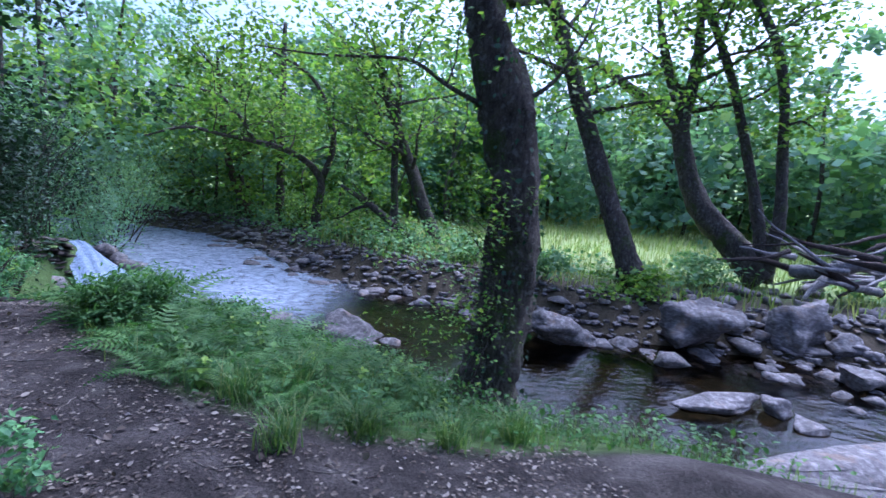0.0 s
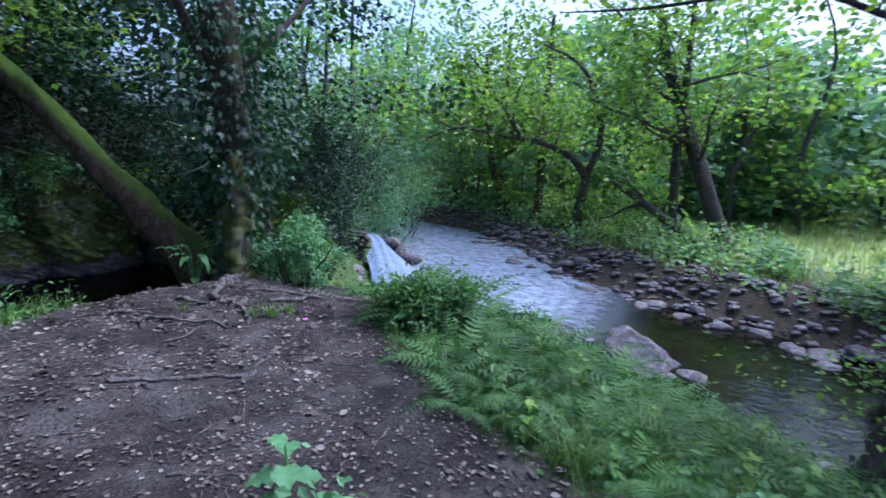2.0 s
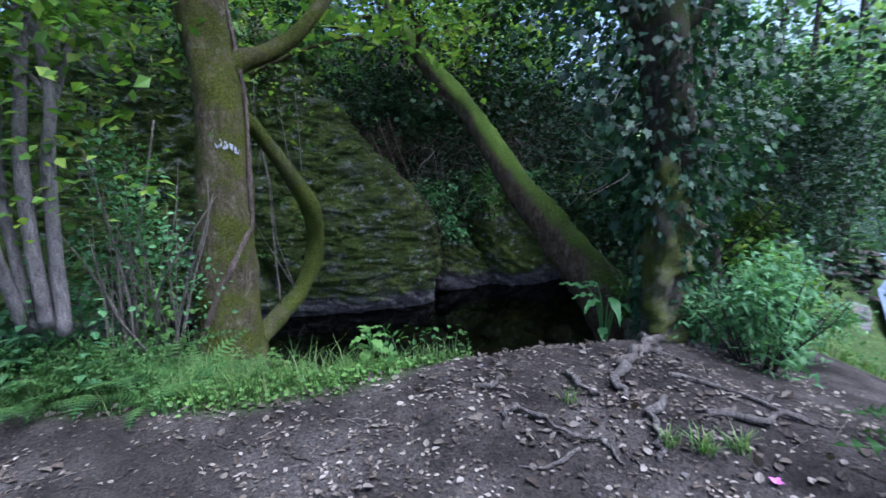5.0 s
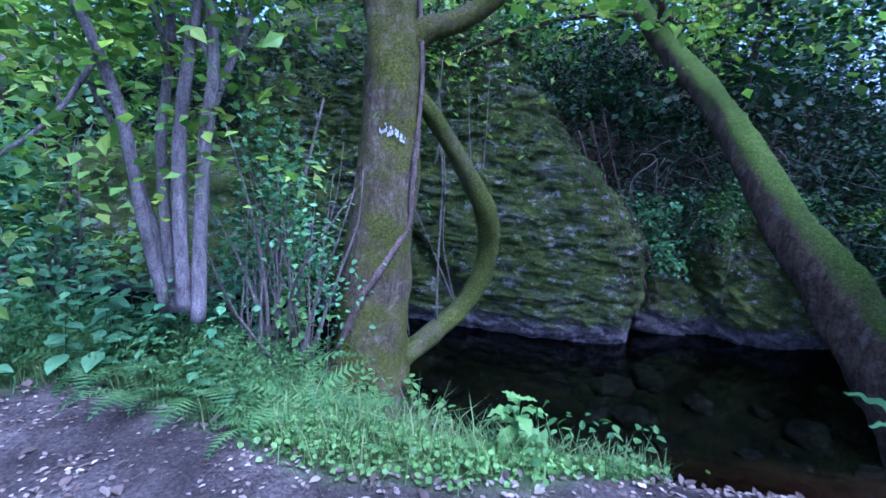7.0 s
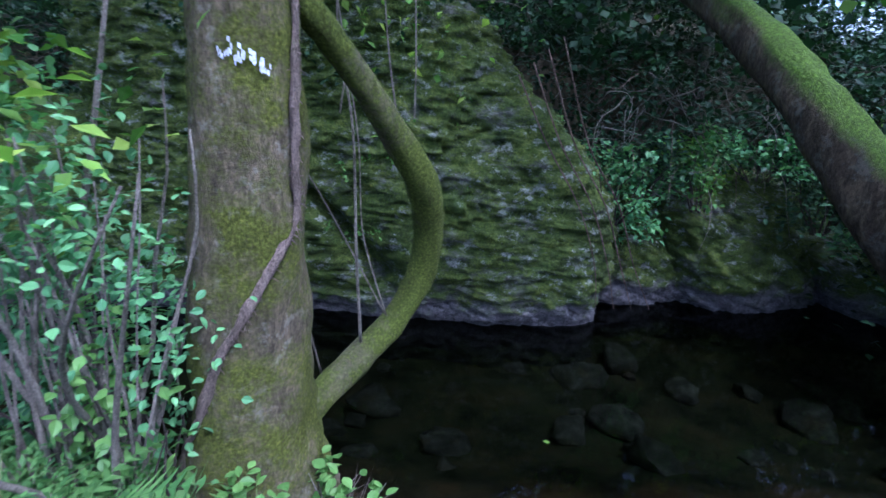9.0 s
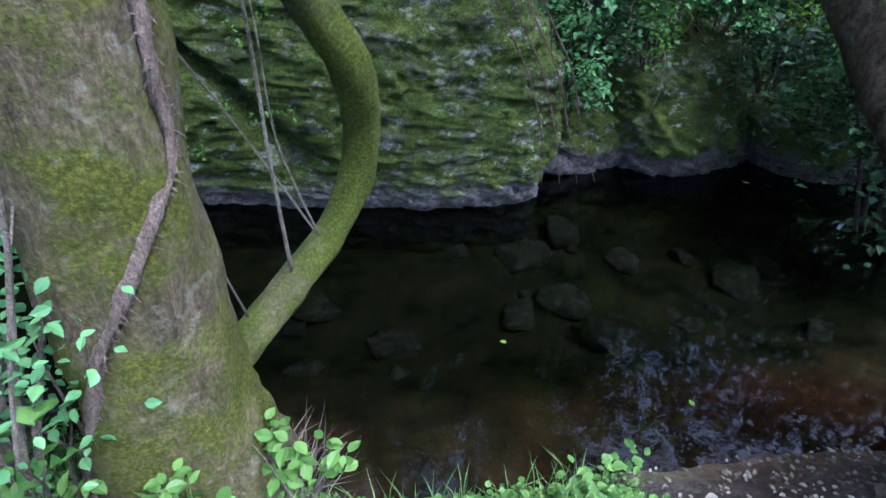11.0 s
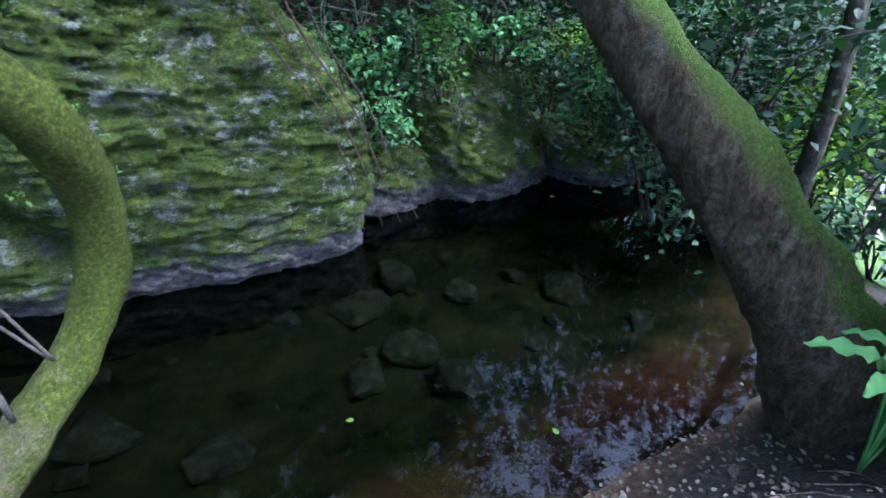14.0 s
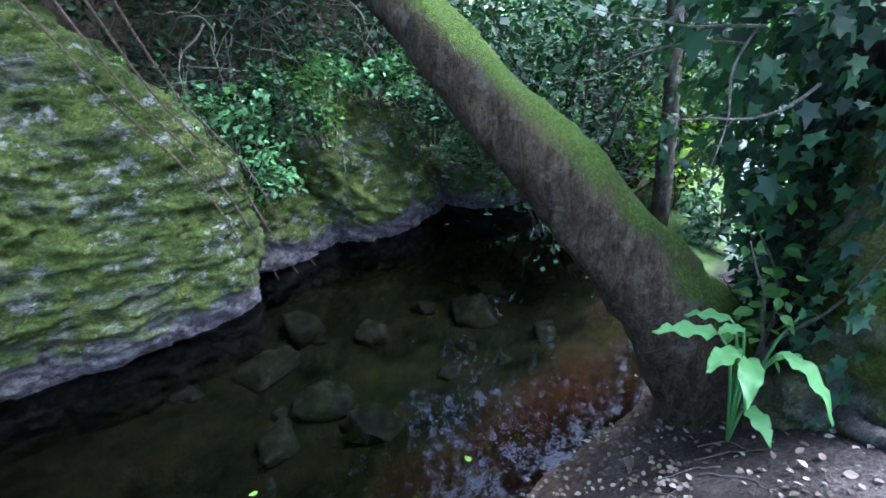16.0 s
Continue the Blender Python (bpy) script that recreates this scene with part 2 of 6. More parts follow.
M["litter"] = leaf_mat("fallen_leaves", evenly([(0.030, 0.022, 0.016), (0.065, 0.050, 0.038), (0.110, 0.092, 0.072), (0.21, 0.185, 0.155)]), 0.1, 0.7, 2.0)
M["pebble"] = leaf_mat("path_pebbles", evenly([(0.040, 0.036, 0.033), (0.070, 0.063, 0.058), (0.120, 0.110, 0.105)]), 0.0, 0.8, 2.0)

k = Mat("white_paint", 0.6)
k.color(k.ramp(k.noise(40, 4, 0.7), [(0.35, (0.16, 0.16, 0.18)), (0.6, (0.40, 0.42, 0.48))]))
M["paint"] = k.m
k = Mat("pink_petal", 0.5)
k.color(k.ramp(k.noise(60, 3), [(0.3, (0.32, 0.07, 0.28)), (0.7, (0.5, 0.16, 0.46))]))
M["petal"] = k.m


def water_mat(name, tint, ripple, scale, stretch, foam_sheen=0.0, shallow=None):
    """Clear water over its bed: the bed shows through, the sky is mirrored by Fresnel."""
    k = Mat(name, 0.05)
    tb = k.n.new("ShaderNodeBsdfTransparent")
    tb.inputs[0].default_value = (*tint, 1)
    if shallow:
        k.l.new(k.ramp(k.attr("deep"), [(0.05, shallow), (0.85, tint)]), tb.inputs[0])
    gl = k.n.new("ShaderNodeBsdfGlossy")
    gl.inputs["Roughness"].default_value = 0.03
    fr = k.n.new("ShaderNodeFresnel")
    fr.inputs[0].default_value = 1.33
    nd = k.n.new("ShaderNodeBump")
    nd.inputs["Strength"].default_value = ripple
    nd.inputs["Distance"].default_value = 0.05
    if foam_sheen:
        # still water runs smooth, fast water is broken
        k.l.new(k.ramp(k.attr("foam_sheen"), [(0.0, 0.16), (1.0, 0.6)]), nd.inputs["Strength"])
        nd.inputs["Distance"].default_value = 0.12
    k.l.new(k.mix(0.4, k.noise(scale, 4, 0.55, stretch, 0.3), k.noise(scale * 3.2, 3, 0.5, stretch)), nd.inputs["Height"])
    k.l.new(nd.outputs[0], gl.inputs["Normal"])
    k.l.new(nd.outputs[0], fr.inputs["Normal"])
    ms = k.n.new("ShaderNodeMixShader")
    k.l.new(fr.outputs[0], ms.inputs[0])
    k.l.new(tb.outputs[0], ms.inputs[1])
    k.l.new(gl.outputs[0], ms.inputs[2])
    last = ms.outputs[0]
    if foam_sheen:
        # white water, spread wide and blued to paint in the bright sky reflection too
        k.color((0.36, 0.42, 0.50))
        k.b.inputs["Roughness"].default_value = 0.6
        m2 = k.n.new("ShaderNodeMixShader")
        fm = k.ramp(k.noise(5.0, 8, 0.75, (1.0, 0.8, 1.0), 1.0), [(0.30, 0.08), (0.72, foam_sheen)])
        k.l.new(k.math("MULTIPLY", fm, k.attr("foam_sheen")), m2.inputs[0])
        k.l.new(last, m2.inputs[1])
        k.l.new(k.b.outputs[0], m2.inputs[2])
        last = m2.outputs[0]
    k.l.new(last, k.out.inputs[0])
    return k.m


M["pool"] = water_mat("still_pool_water", (0.06, 0.072, 0.05), 0.05, 3.0, (1, 1, 1), 0.0, (0.22, 0.17, 0.13))
M["creek"] = water_mat("running_creek_water", (0.20, 0.165, 0.115), 1.0, 3.2, (1, 0.7, 1), 0.85)
k = Mat("falling_white_water", 0.3, 0.5)
k.color(k.ramp(k.mix(0.5, k.noise(14, 6, 0.7, (1.0, -0.9, 0.3), 0.4), k.noise(45, 5, 0.7)), [(0.36, (0.05, 0.075, 0.11)), (0.5, (0.12, 0.165, 0.23)), (0.66, (0.32, 0.38, 0.46))]))
k.bump(k.noise(30, 5, 0.7), 0.7, 0.03)
M["fall"] = k.m

# ---- geometry helpers ----
rng = np.random.default_rng(7)


def mesh_of(name, verts, faces, mat, smooth=True, attrs=None):
    me = bpy.data.meshes.new(name)
    v = np.asarray(verts, dtype=np.float64)
    me.from_pydata(v.tolist(), [], faces.tolist() if hasattr(faces, "tolist") else faces)
    me.materials.append(mat)
    if smooth:
        me.polygons.foreach_set("use_smooth", np.ones(len(me.polygons), dtype=bool))
    for key, val in (attrs or {}).items():
        a = me.attributes.new(key, "FLOAT", "POINT")
        a.data.foreach_set("value", np.asarray(val, dtype=np.float32))
    me.update()
    return me


def part(name, geo, mat, parent=None, label="", smooth=True):
    """One mesh object of (verts, faces), under parent if given."""
    ob = new(name, mesh_of(name, geo[0], geo[1], mat, smooth))
    if parent is not None:
        ob.parent = parent
        ob.matrix_parent_inverse = parent.matrix_world.inverted()
    if label:
        ob["label"] = label
    return ob


def thing(name, place, label, category, group="", kind=""):
    """An empty at a thing's base, which its parts are hung from."""
    e = new(name)
    e.empty_display_size = 0.1
    e.matrix_world = Matrix.Translation(place)
    return tagged(e, label, category, group, kind)


def join(geos):
    vs, fs, n = [], [], 0
    for v, f in geos:
        vs.append(np.asarray(v, dtype=float))
        fs.extend([[i + n for i in q] for q in (f.tolist() if hasattr(f, "tolist") else f)])
        n += len(v)
    return np.concatenate(vs), fs


def smooth_curve(pts, n):
    """Catmull-Rom through pts, n steps a span."""
    p = np.asarray(pts, dtype=float)
    p = np.vstack([2 * p[0] - p[1], p, 2 * p[-1] - p[-2]])
    out = []
    for i in range(1, len(p) - 2):
        t = np.linspace(0, 1, n, endpoint=False)[:, None]
        a, b, c, d = p[i - 1], p[i], p[i + 1], p[i + 2]
        out.append(0.5 * (2 * b + (c - a) * t + (2 * a - 5 * b + 4 * c - d) * t**2 + (3 * b - a - 3 * c + d) * t**3))
    out.append(p[-2][None])
    return np.concatenate(out)


def tube(pts, radii, segs=8, lump=0.0, seed=0, steps=4):
    """A round, uneven limb along pts with the given radii, closed at both ends."""
    q = np.column_stack([np.asarray(pts, float), np.asarray(radii, float)])
    q = smooth_curve(q, steps)
    c, r = q[:, :3], np.maximum(q[:, 3], 0.001)
    t = np.gradient(c, axis=0)
    t /= np.linalg.norm(t, axis=1)[:, None] + 1e-9
    ref = np.array([0.31, 0.95, 0.05]) if abs(t[0][2]) > 0.7 else np.array([0.1, 0.2, 1.0])
    u = np.cross(t, ref)
    u /= np.linalg.norm(u, axis=1)[:, None] + 1e-9
    w = np.cross(t, u)
    a = np.linspace(0, 2 * np.pi, segs, endpoint=False)
    rr = np.repeat(r[:, None], segs, 1)
    if lump:
        g = np.random.default_rng(seed)
        ph = g.uniform(0, 6.28, (4, 2))
        s = np.linspace(0, 1, len(c))[:, None] * (len(c) * 0.4)
        for kk in range(4):
            rr = rr * (1 + lump * 0.5 * np.sin((kk + 2) * a[None] + ph[kk, 0] + np.sin(s * (0.7 + 0.5 * kk) + ph[kk, 1]) * 1.3))
        rr = rr * (1 + lump * g.normal(0, 0.35, rr.shape))
    v = c[:, None] + rr[..., None] * (np.cos(a)[None, :, None] * u[:, None] + np.sin(a)[None, :, None] * w[:, None])
    n = len(c)
    i = np.arange(n - 1)[:, None] * segs
    j = np.arange(segs)[None]
    j2 = (j + 1) % segs
    f = np.stack([i + j, i + j2, i + segs + j2, i + segs + j], -1).reshape(-1, 4).tolist()
    f.append(list(range(segs))[::-1])
    f.append([(n - 1) * segs + k for k in range(segs)])
    return v.reshape(-1, 3), f


def rot_to(dirs, g, twist=None):
    """Frames (n, 3, 3) whose y column points along dirs."""
    d = dirs / (np.linalg.norm(dirs, axis=1)[:, None] + 1e-9)
    ref = g.normal(size=d.shape)
    x = np.cross(d, ref)
    x /= np.linalg.norm(x, axis=1)[:, None] + 1e-9
    z = np.cross(x, d)
    return np.stack([x, d, z], 2)


LEAF = {
    # base, left, right, tip, folded along the midrib
    "oval": (np.array([[0, 0, 0], [-0.34, 0.42, 0.07], [0, 0.45, 0], [0.34, 0.42, 0.07], [0, 1.0, -0.08]]), [[0, 2, 1], [0, 3, 2], [1, 2, 4], [2, 3, 4]]),
    "leaf": (np.array([[0, 0, 0], [-0.25, 0.2, 0.05], [-0.33, 0.48, 0.06], [-0.18, 0.78, 0.02], [0, 1.0, -0.1], [0.18, 0.78, 0.02], [0.33, 0.48, 0.06], [0.25, 0.2, 0.05], [0, 0.5, -0.01]]), [[0, 8, 1], [1, 8, 2], [2, 8, 3], [3, 8, 4], [4, 8, 5], [5, 8, 6], [6, 8, 7], [7, 8, 0]]),
    "clump": (np.array([[0, 0, 0], [-0.42, 0.5, 0.10], [0.42, 0.5, -0.10], [0, 1.0, 0]]), [[0, 2, 1], [1, 2, 3]]),
    "ivy": (np.array([[0, 0.0, 0], [-0.34, -0.12, 0.03], [-0.28, 0.2, 0.02], [-0.52, 0.42, 0.06], [-0.2, 0.5, 0.0], [0, 1.0, -0.08], [0.2, 0.5, 0.0], [0.52, 0.42, 0.06], [0.28, 0.2, 0.02], [0.34, -0.12, 0.03]]), [[0, 2, 1], [0, 4, 2], [2, 4, 3], [0, 6, 4], [4, 6, 5], [0, 8, 6], [6, 8, 7], [0, 9, 8]]),
    "slim": (np.array([[0, 0, 0], [-0.15, 0.4, 0.03], [0.15, 0.4, 0.03], [0, 1.0, -0.12]]), [[0, 2, 1], [1, 2, 3]]),
    "round": (np.array([[0, 0, 0], [-0.38, 0.2, 0.05], [-0.45, 0.6, 0.06], [0, 1.0, -0.05], [0.45, 0.6, 0.06], [0.38, 0.2, 0.05], [0, 0.5, -0.02]]), [[0, 6, 1], [1, 6, 2], [2, 6, 3], [3, 6, 4], [4, 6, 5], [5, 6, 0]]),
}


def leaves(pos, size, dirs=None, kind="clump", g=rng, flat=0.0):
    """Many leaves: pos (n, 3), size scalar or (n,), growing along dirs. flat: how far they turn their face up."""
    n = len(pos)
    tv, tf = LEAF[kind]
    if dirs is None:
        dirs = g.normal(size=(n, 3))
        dirs[:, 2] = dirs[:, 2] * (1 - flat) - 0.25
    if flat > 0:
        d = dirs / (np.linalg.norm(dirs, axis=1)[:, None] + 1e-9)
        up = np.array([0, 0, 1.0]) + g.normal(0, 0.6 * (1.15 - flat), (n, 3))
        x = np.cross(d, up)
        x /= np.linalg.norm(x, axis=1)[:, None] + 1e-9
        R = np.stack([x, d, np.cross(x, d)], 2)
    else:
        R = rot_to(dirs, g)
    s = np.broadcast_to(np.asarray(size, float), (n,)) * g.uniform(0.7, 1.3, n)
    v = np.einsum("nij,kj->nki", R, tv) * s[:, None, None] + pos[:, None]
    f = (np.asarray(tf)[None] + (np.arange(n) * len(tv))[:, None, None]).reshape(-1, 3)
    return v.reshape(-1, 3), f


def blades(pos, height, width, lean, g=rng):
    """Grass: bent blades of two spans, 3 triangles each."""
    n = len(pos)
    h = height * g.uniform(0.5, 1.25, n)
    a = g.uniform(0, 2 * np.pi, n)
    d = np.stack([np.cos(a), np.sin(a)], 1) * (lean * g.uniform(0.3, 1.4, n) * h)[:, None]
    s = np.stack([-np.sin(a), np.cos(a)], 1) * (width * g.uniform(0.6, 1.3, n))[:, None]
    v = np.zeros((n, 5, 3))
    v[:, 0, :2], v[:, 1, :2] = pos[:, :2] - s, pos[:, :2] + s
    v[:, 2, :2], v[:, 3, :2] = pos[:, :2] + d * 0.35 - s * 0.8, pos[:, :2] + d * 0.35 + s * 0.8
    v[:, 4, :2] = pos[:, :2] + d
    v[:, :, 2] = pos[:, 2:3] + h[:, None] * np.array([0, 0, 0.6, 0.6, 0.92])[None]
    f = (np.array([[0, 1, 3], [0, 3, 2], [2, 3, 4]])[None] + (np.arange(n) * 5)[:, None, None]).reshape(-1, 3)
    return v.reshape(-1, 3), f


def frond(length, droop, g, pairs=13):
    """One fern frond along +y: a bent stalk with pairs of toothed leaflets."""
    t = np.linspace(0, 1, pairs + 1)
    y = length * (t - 0.18 * droop * t**2)
    z = length * (0.55 * t - (0.35 + 0.6 * droop) * t**2)
    vs, fs = [], []

    def at(u):
        return np.array([0, np.interp(u, t, y), np.interp(u, t, z)])

    for i in range(pairs):
        u = 0.12 + 0.88 * i / pairs
        w = length * 0.27 * math.sin(math.pi * min(1, (u + 0.05)) ** 0.8) * g.uniform(0.85, 1.1) + 0.006
        c, c2 = at(u), at(min(1, u + 0.6 / pairs))
        for sgn in (-1, 1):
            tip = c + np.array([sgn * w, w * 0.32, -0.10 * w])
            mid = c * 0.5 + tip * 0.5 + np.array([0, 0.22 * length / pairs * 1.6, 0.02 * w])
            k0 = len(vs)
            vs += [c, mid, tip, c2 * 0.6 + tip * 0.4 + np.array([0, 0.01 * length, 0])]
            vs += [c2]
            fs += [[k0, k0 + 1, k0 + 4], [k0 + 1, k0 + 3, k0 + 4], [k0 + 1, k0 + 2, k0 + 3]]
    st = tube(np.stack([np.zeros(5), np.interp(np.linspace(0, 1, 5), t, y), np.interp(np.linspace(0, 1, 5), t, z)], 1), np.linspace(0.004, 0.001, 5) * (length / 0.6), 4, 0, 0, 2)
    return join([(np.array(vs), fs), st])


def fern(place, size, count, seed, parent_label="lush green fern growing on the bank", group="ferns on the banks", spread=1.0):
    g = np.random.default_rng(seed)
    e = thing("fern", place, parent_label, "fern", group)
    for i in range(count):
        v, f = frond(size * g.uniform(0.7, 1.15), g.uniform(0.1, 0.6), g)
        m = np.array(Euler((radians(g.uniform(-5, 25)), radians(g.uniform(-15, 15)), 2 * math.pi * (i + g.uniform(-0.3, 0.3)) / count)).to_matrix())
        v = v @ m.T * np.array([spread, spread, 1]) + np.array(place)
        part("frond", (v, f), M["leaf_fern"], e)
    return e


def blob(size, seed, rough=0.25, sub=3, squash=0.0):
    """A weathered stone: a ball cut by a few planes, then roughened."""
    g = np.random.default_rng(seed)
    bm = bmesh.new()
    bmesh.ops.create_icosphere(bm, subdivisions=sub, radius=1.0)
    v = np.array([x.co[:] for x in bm.verts])
    f = [[x.index for x in q.verts] for q in bm.faces]
    bm.free()
    for _ in range(14):
        n = g.normal(size=3)
        n /= np.linalg.norm(n)
        d = g.uniform(0.42, 0.8)
        h = v @ n
        v -= np.where(h > d, (h - d) * 0.94, 0)[:, None] * n[None]
    off = Vector(g.uniform(-50, 50, 3))
    nz = np.array([noise.fractal(Vector(p) * 1.7 + off, 0.9, 2.0, 4) for p in v])
    v = v * (1 + rough * 0.45 * nz)[:, None]
    return v * np.asarray(size)[None], f


def turn(v, rx=0, ry=0, rz=0):
    return v @ np.array(Euler((radians(rx), radians(ry), radians(rz))).to_matrix()).T


# ---- the lie of the land ----
WATER_POOL, WATER_CREEK = -0.60, -1.35
CREEK = np.array([[1.0, -22, 2.6], [3.0, -12, 2.6], [4.7, -7.3, 2.3], [7.1, -4.6, 1.7], [9.0, -1.4, 1.7], [10.6, 0.9, 1.8], [13.6, 2.7, 1.8], [17.0, 5.6, 1.6], [19.0, 10.0, 1.5], [20.0, 18.0, 1.5], [22.0, 60.0, 1.5]])


def step(a, b, x):
    t = np.clip((x - a) / (b - a), 0, 1)
    return t * t * (3 - 2 * t)


def shore(x):
    """The near edge of the pool."""
    return np.interp(x, [-12, -4, -2, -0.8, 0.2, 1.4, 2.8, 3.4, 4.2, 5, 6, 7.2, 8.6, 9.6], [4.4, 3.6, 3.2, 2.85, 2.45, 2.42, 2.34, 2.4, 2.7, 3.2, 3.7, 4.15, 4.25, 4.3])


def creek_distance(x, y):
    best = np.full(np.shape(x), 1e9)
    side = np.zeros(np.shape(x))
    for a, b in zip(CREEK[:-1], CREEK[1:]):
        dx, dy = b[0] - a[0], b[1] - a[1]
        t = np.clip(((x - a[0]) * dx + (y - a[1]) * dy) / (dx * dx + dy * dy), 0, 1)
        d = np.hypot(x - a[0] - t * dx, y - a[1] - t * dy) - (a[2] + t * (b[2] - a[2]))
        s = (x - a[0]) * dy - (y - a[1]) * dx
        side = np.where(d < best, np.sign(s), side)
        best = np.minimum(best, d)
    return best, side


def wobble(x, y):
    return 0.5 * np.sin(1.7 * x + 0.6 * np.sin(1.3 * y)) * np.sin(1.9 * y + 0.8 * np.sin(0.9 * x)) + 0.3 * np.sin(4.3 * x + 1.1) * np.sin(3.7 * y + 0.4) + 0.2 * np.sin(9.1 * x + 2 * np.sin(5 * y)) * np.sin(8.3 * y)


def silt(x, y):
    """1 on the brown shoal just under the water at the foot of the leaning tree."""
    return np.exp(-(((x - 2.35) / 0.75) ** 4 + ((y - 2.45 + 0.10 * (x - 2.2)) / 0.38) ** 4))


def ground_z(x, y):
    x, y = np.asarray(x, float), np.asarray(y, float)
    d, side = creek_distance(x, y)
    far = side > 0
    z = 0.17 * step(-0.9, 0.8, y) * step(3.4, 2.0, x) - 0.2 * step(2.6, 3.8, x) - 0.85 * step(3.5, 7.0, x) - 0.05 * step(0.5, 1.6, x) * step(-2.0, -4.0, y)
    # the meadow past the creek, and hills round the valley
    zm = -0.72 + 0.25 * step(10, 40, d) + 16 * step(35, 150, d) + 0.1 * wobble(x * 0.3, y * 0.3)
    z = np.where(far, zm, z)
    left_hill = 8 * step(6, 60, d) * step(16, 26, x)
    z = np.where(far, z, z + left_hill)
    # creek bed and its banks
    reach = np.where(far, 1.6, np.interp(y, [-5.5, -3.5], [2.6, 4.2]))
    k = step(-0.35, 1.0, d / reach)
    z = z * k + (-1.62 + 0.10 * wobble(2 * x, 2 * y)) * (1 - k)
    # pool
    ys = shore(x)
    inp = step(10.2, 9.3, x)
    t = step(-1.25, 0.03, y - ys) * inp
    z = z * (1 - t) + (-0.63) * t
    t2 = step(0.15, 1.5, y - ys) * inp
    z = z - 0.42 * t2 * (1 - 0.9 * silt(x, y))
    lift = np.maximum(-0.45 - z, 0) * np.exp(-(((y - ys + 0.32) / 0.32) ** 2)) * step(3.8, 4.8, x) * step(9.7, 9.3, x)
    z = z + lift
    # steep wooded bank behind the pool
    yh = np.interp(x, [-14, -3, 0, 1.9, 2.4, 5.5, 7.5], [6.8, 5.9, 5.75, 5.75, 6.0, 6.0, 5.6])
    h = 3.1 * step(0.0, 1.2, y - yh) + 0.42 * np.maximum(0, y - yh - 0.9) - 0.006 * np.maximum(0, y - yh - 0.9) ** 2
    z = z + np.maximum(h, 0) * step(8.8, 5.6, x) * (y < 40) + np.where(y >= 40, 5.0, 0) * step(8.8, 5.6, x)
    # the side that nobody looks at rises into the wood
    z = z + 2.5 * step(-5.0, -12.0, x) * step(4.5, 2.5, y) + 1.2 * step(-7, -16, y) * step(2, -4, x)
    return z + 0.018 * wobble(2.2 * x, 2.2 * y) * step(0, 1, d + 0.4) + 0.006 * wobble(9 * x, 9 * y)


def axis(spans):
    out = []
    for a, b, s in spans:
        out.append(np.arange(a, b, s))
    out.append([spans[-1][1]])
    return np.concatenate(out)


gx = axis([(-400, -60, 34), (-60, -12, 4), (-12, -3.2, 0.4), (-3.2, 4.2, 0.055), (4.2, 12, 0.16), (12, 40, 0.8), (40, 100, 5), (100, 600, 40)])
gy = axis([(-400, -60, 34), (-60, -20, 4), (-20, -5, 0.3), (-5, 3.4, 0.055), (3.4, 8, 0.14), (8, 30, 0.8), (30, 100, 5), (100, 600, 40)])
GX, GY = np.meshgrid(gx, gy, indexing="ij")
GZ = ground_z(GX, GY)
nx, ny = len(gx), len(gy)
ii, jj = np.meshgrid(np.arange(nx - 1), np.arange(ny - 1), indexing="ij")
base = (ii * ny + jj).ravel()
gf = np.stack([base, base + ny, base + ny + 1, base + 1], 1)
cd, cs = creek_distance(GX, GY)


def path_dirt(x, y):
    """1 on the trodden earth, 0 in the growth beside it."""
    w = 0.25 * wobble(1.3 * x, 1.3 * y)
    # edge towards the creek, from the start to the way past the stump
    edge = np.interp(y, [-7, -4.2, -3.4, -2.6, -2.0, -1.0, -0.3, 0.3, 1.2], [0.9, 0.75, 0.75, 0.95, 1.25, 2.0, 2.9, 4.2, 5.0])
    a = step(0.25, -0.1, x - edge + w * 0.5)
    left = step(-2.7, -2.2, x + 0.25 * w - 0.35 * (y - 0.8) * (y > 0.8))
    near = step(0.08, -0.12, y - np.interp(x, [-3, -1.7, -1.2, -0.8, -0.4, 0.0, 0.6, 1.2, 1.5, 3.0], [1.8, 1.55, 1.42, 1.3, 1.12, 1.12, 1.2, 1.5, 2.2, 2.2]) + 0.3 * w)
    rim = step(1.1, 1.4, x) * step(2.5, 2.3, y)
    return a * np.maximum(left, y < 0.6) * np.maximum(near, rim)


DIRT = path_dirt(GX, GY)
meadow_a = step(2.5, 6, cd) * (cs > 0)
wet = np.maximum(step(0.25, -0.15, cd) * (GZ < -1.15), step(-0.52, -0.6, GZ) * (GY > shore(GX) - 0.2) * (GX < 9.6))
soil_a = np.maximum(step(0.0, 0.4, GZ - 0.45) * step(4.8, 5.4, GY) * 0.9, step(4.5, 2.2, cd) * (cs > 0) * 0.9)
ground = new("ground", mesh_of("ground", np.stack([GX.ravel(), GY.ravel(), GZ.ravel()], 1), gf, M["earth"], True,
                               {"green": (1 - DIRT).ravel(), "soil": soil_a.ravel(), "meadow": meadow_a.ravel(), "wet": wet.ravel(), "silt": (silt(GX, GY) * (GZ < -0.45)).ravel()}))
tagged(ground, "trodden brown earth path with green banks and meadow", "ground", "", "structure")


def gz(x, y):
    return float(ground_z(np.array([x]), np.array([y]))[0])


def on_ground(xy):
    return np.column_stack([xy, ground_z(xy[:, 0], xy[:, 1])])


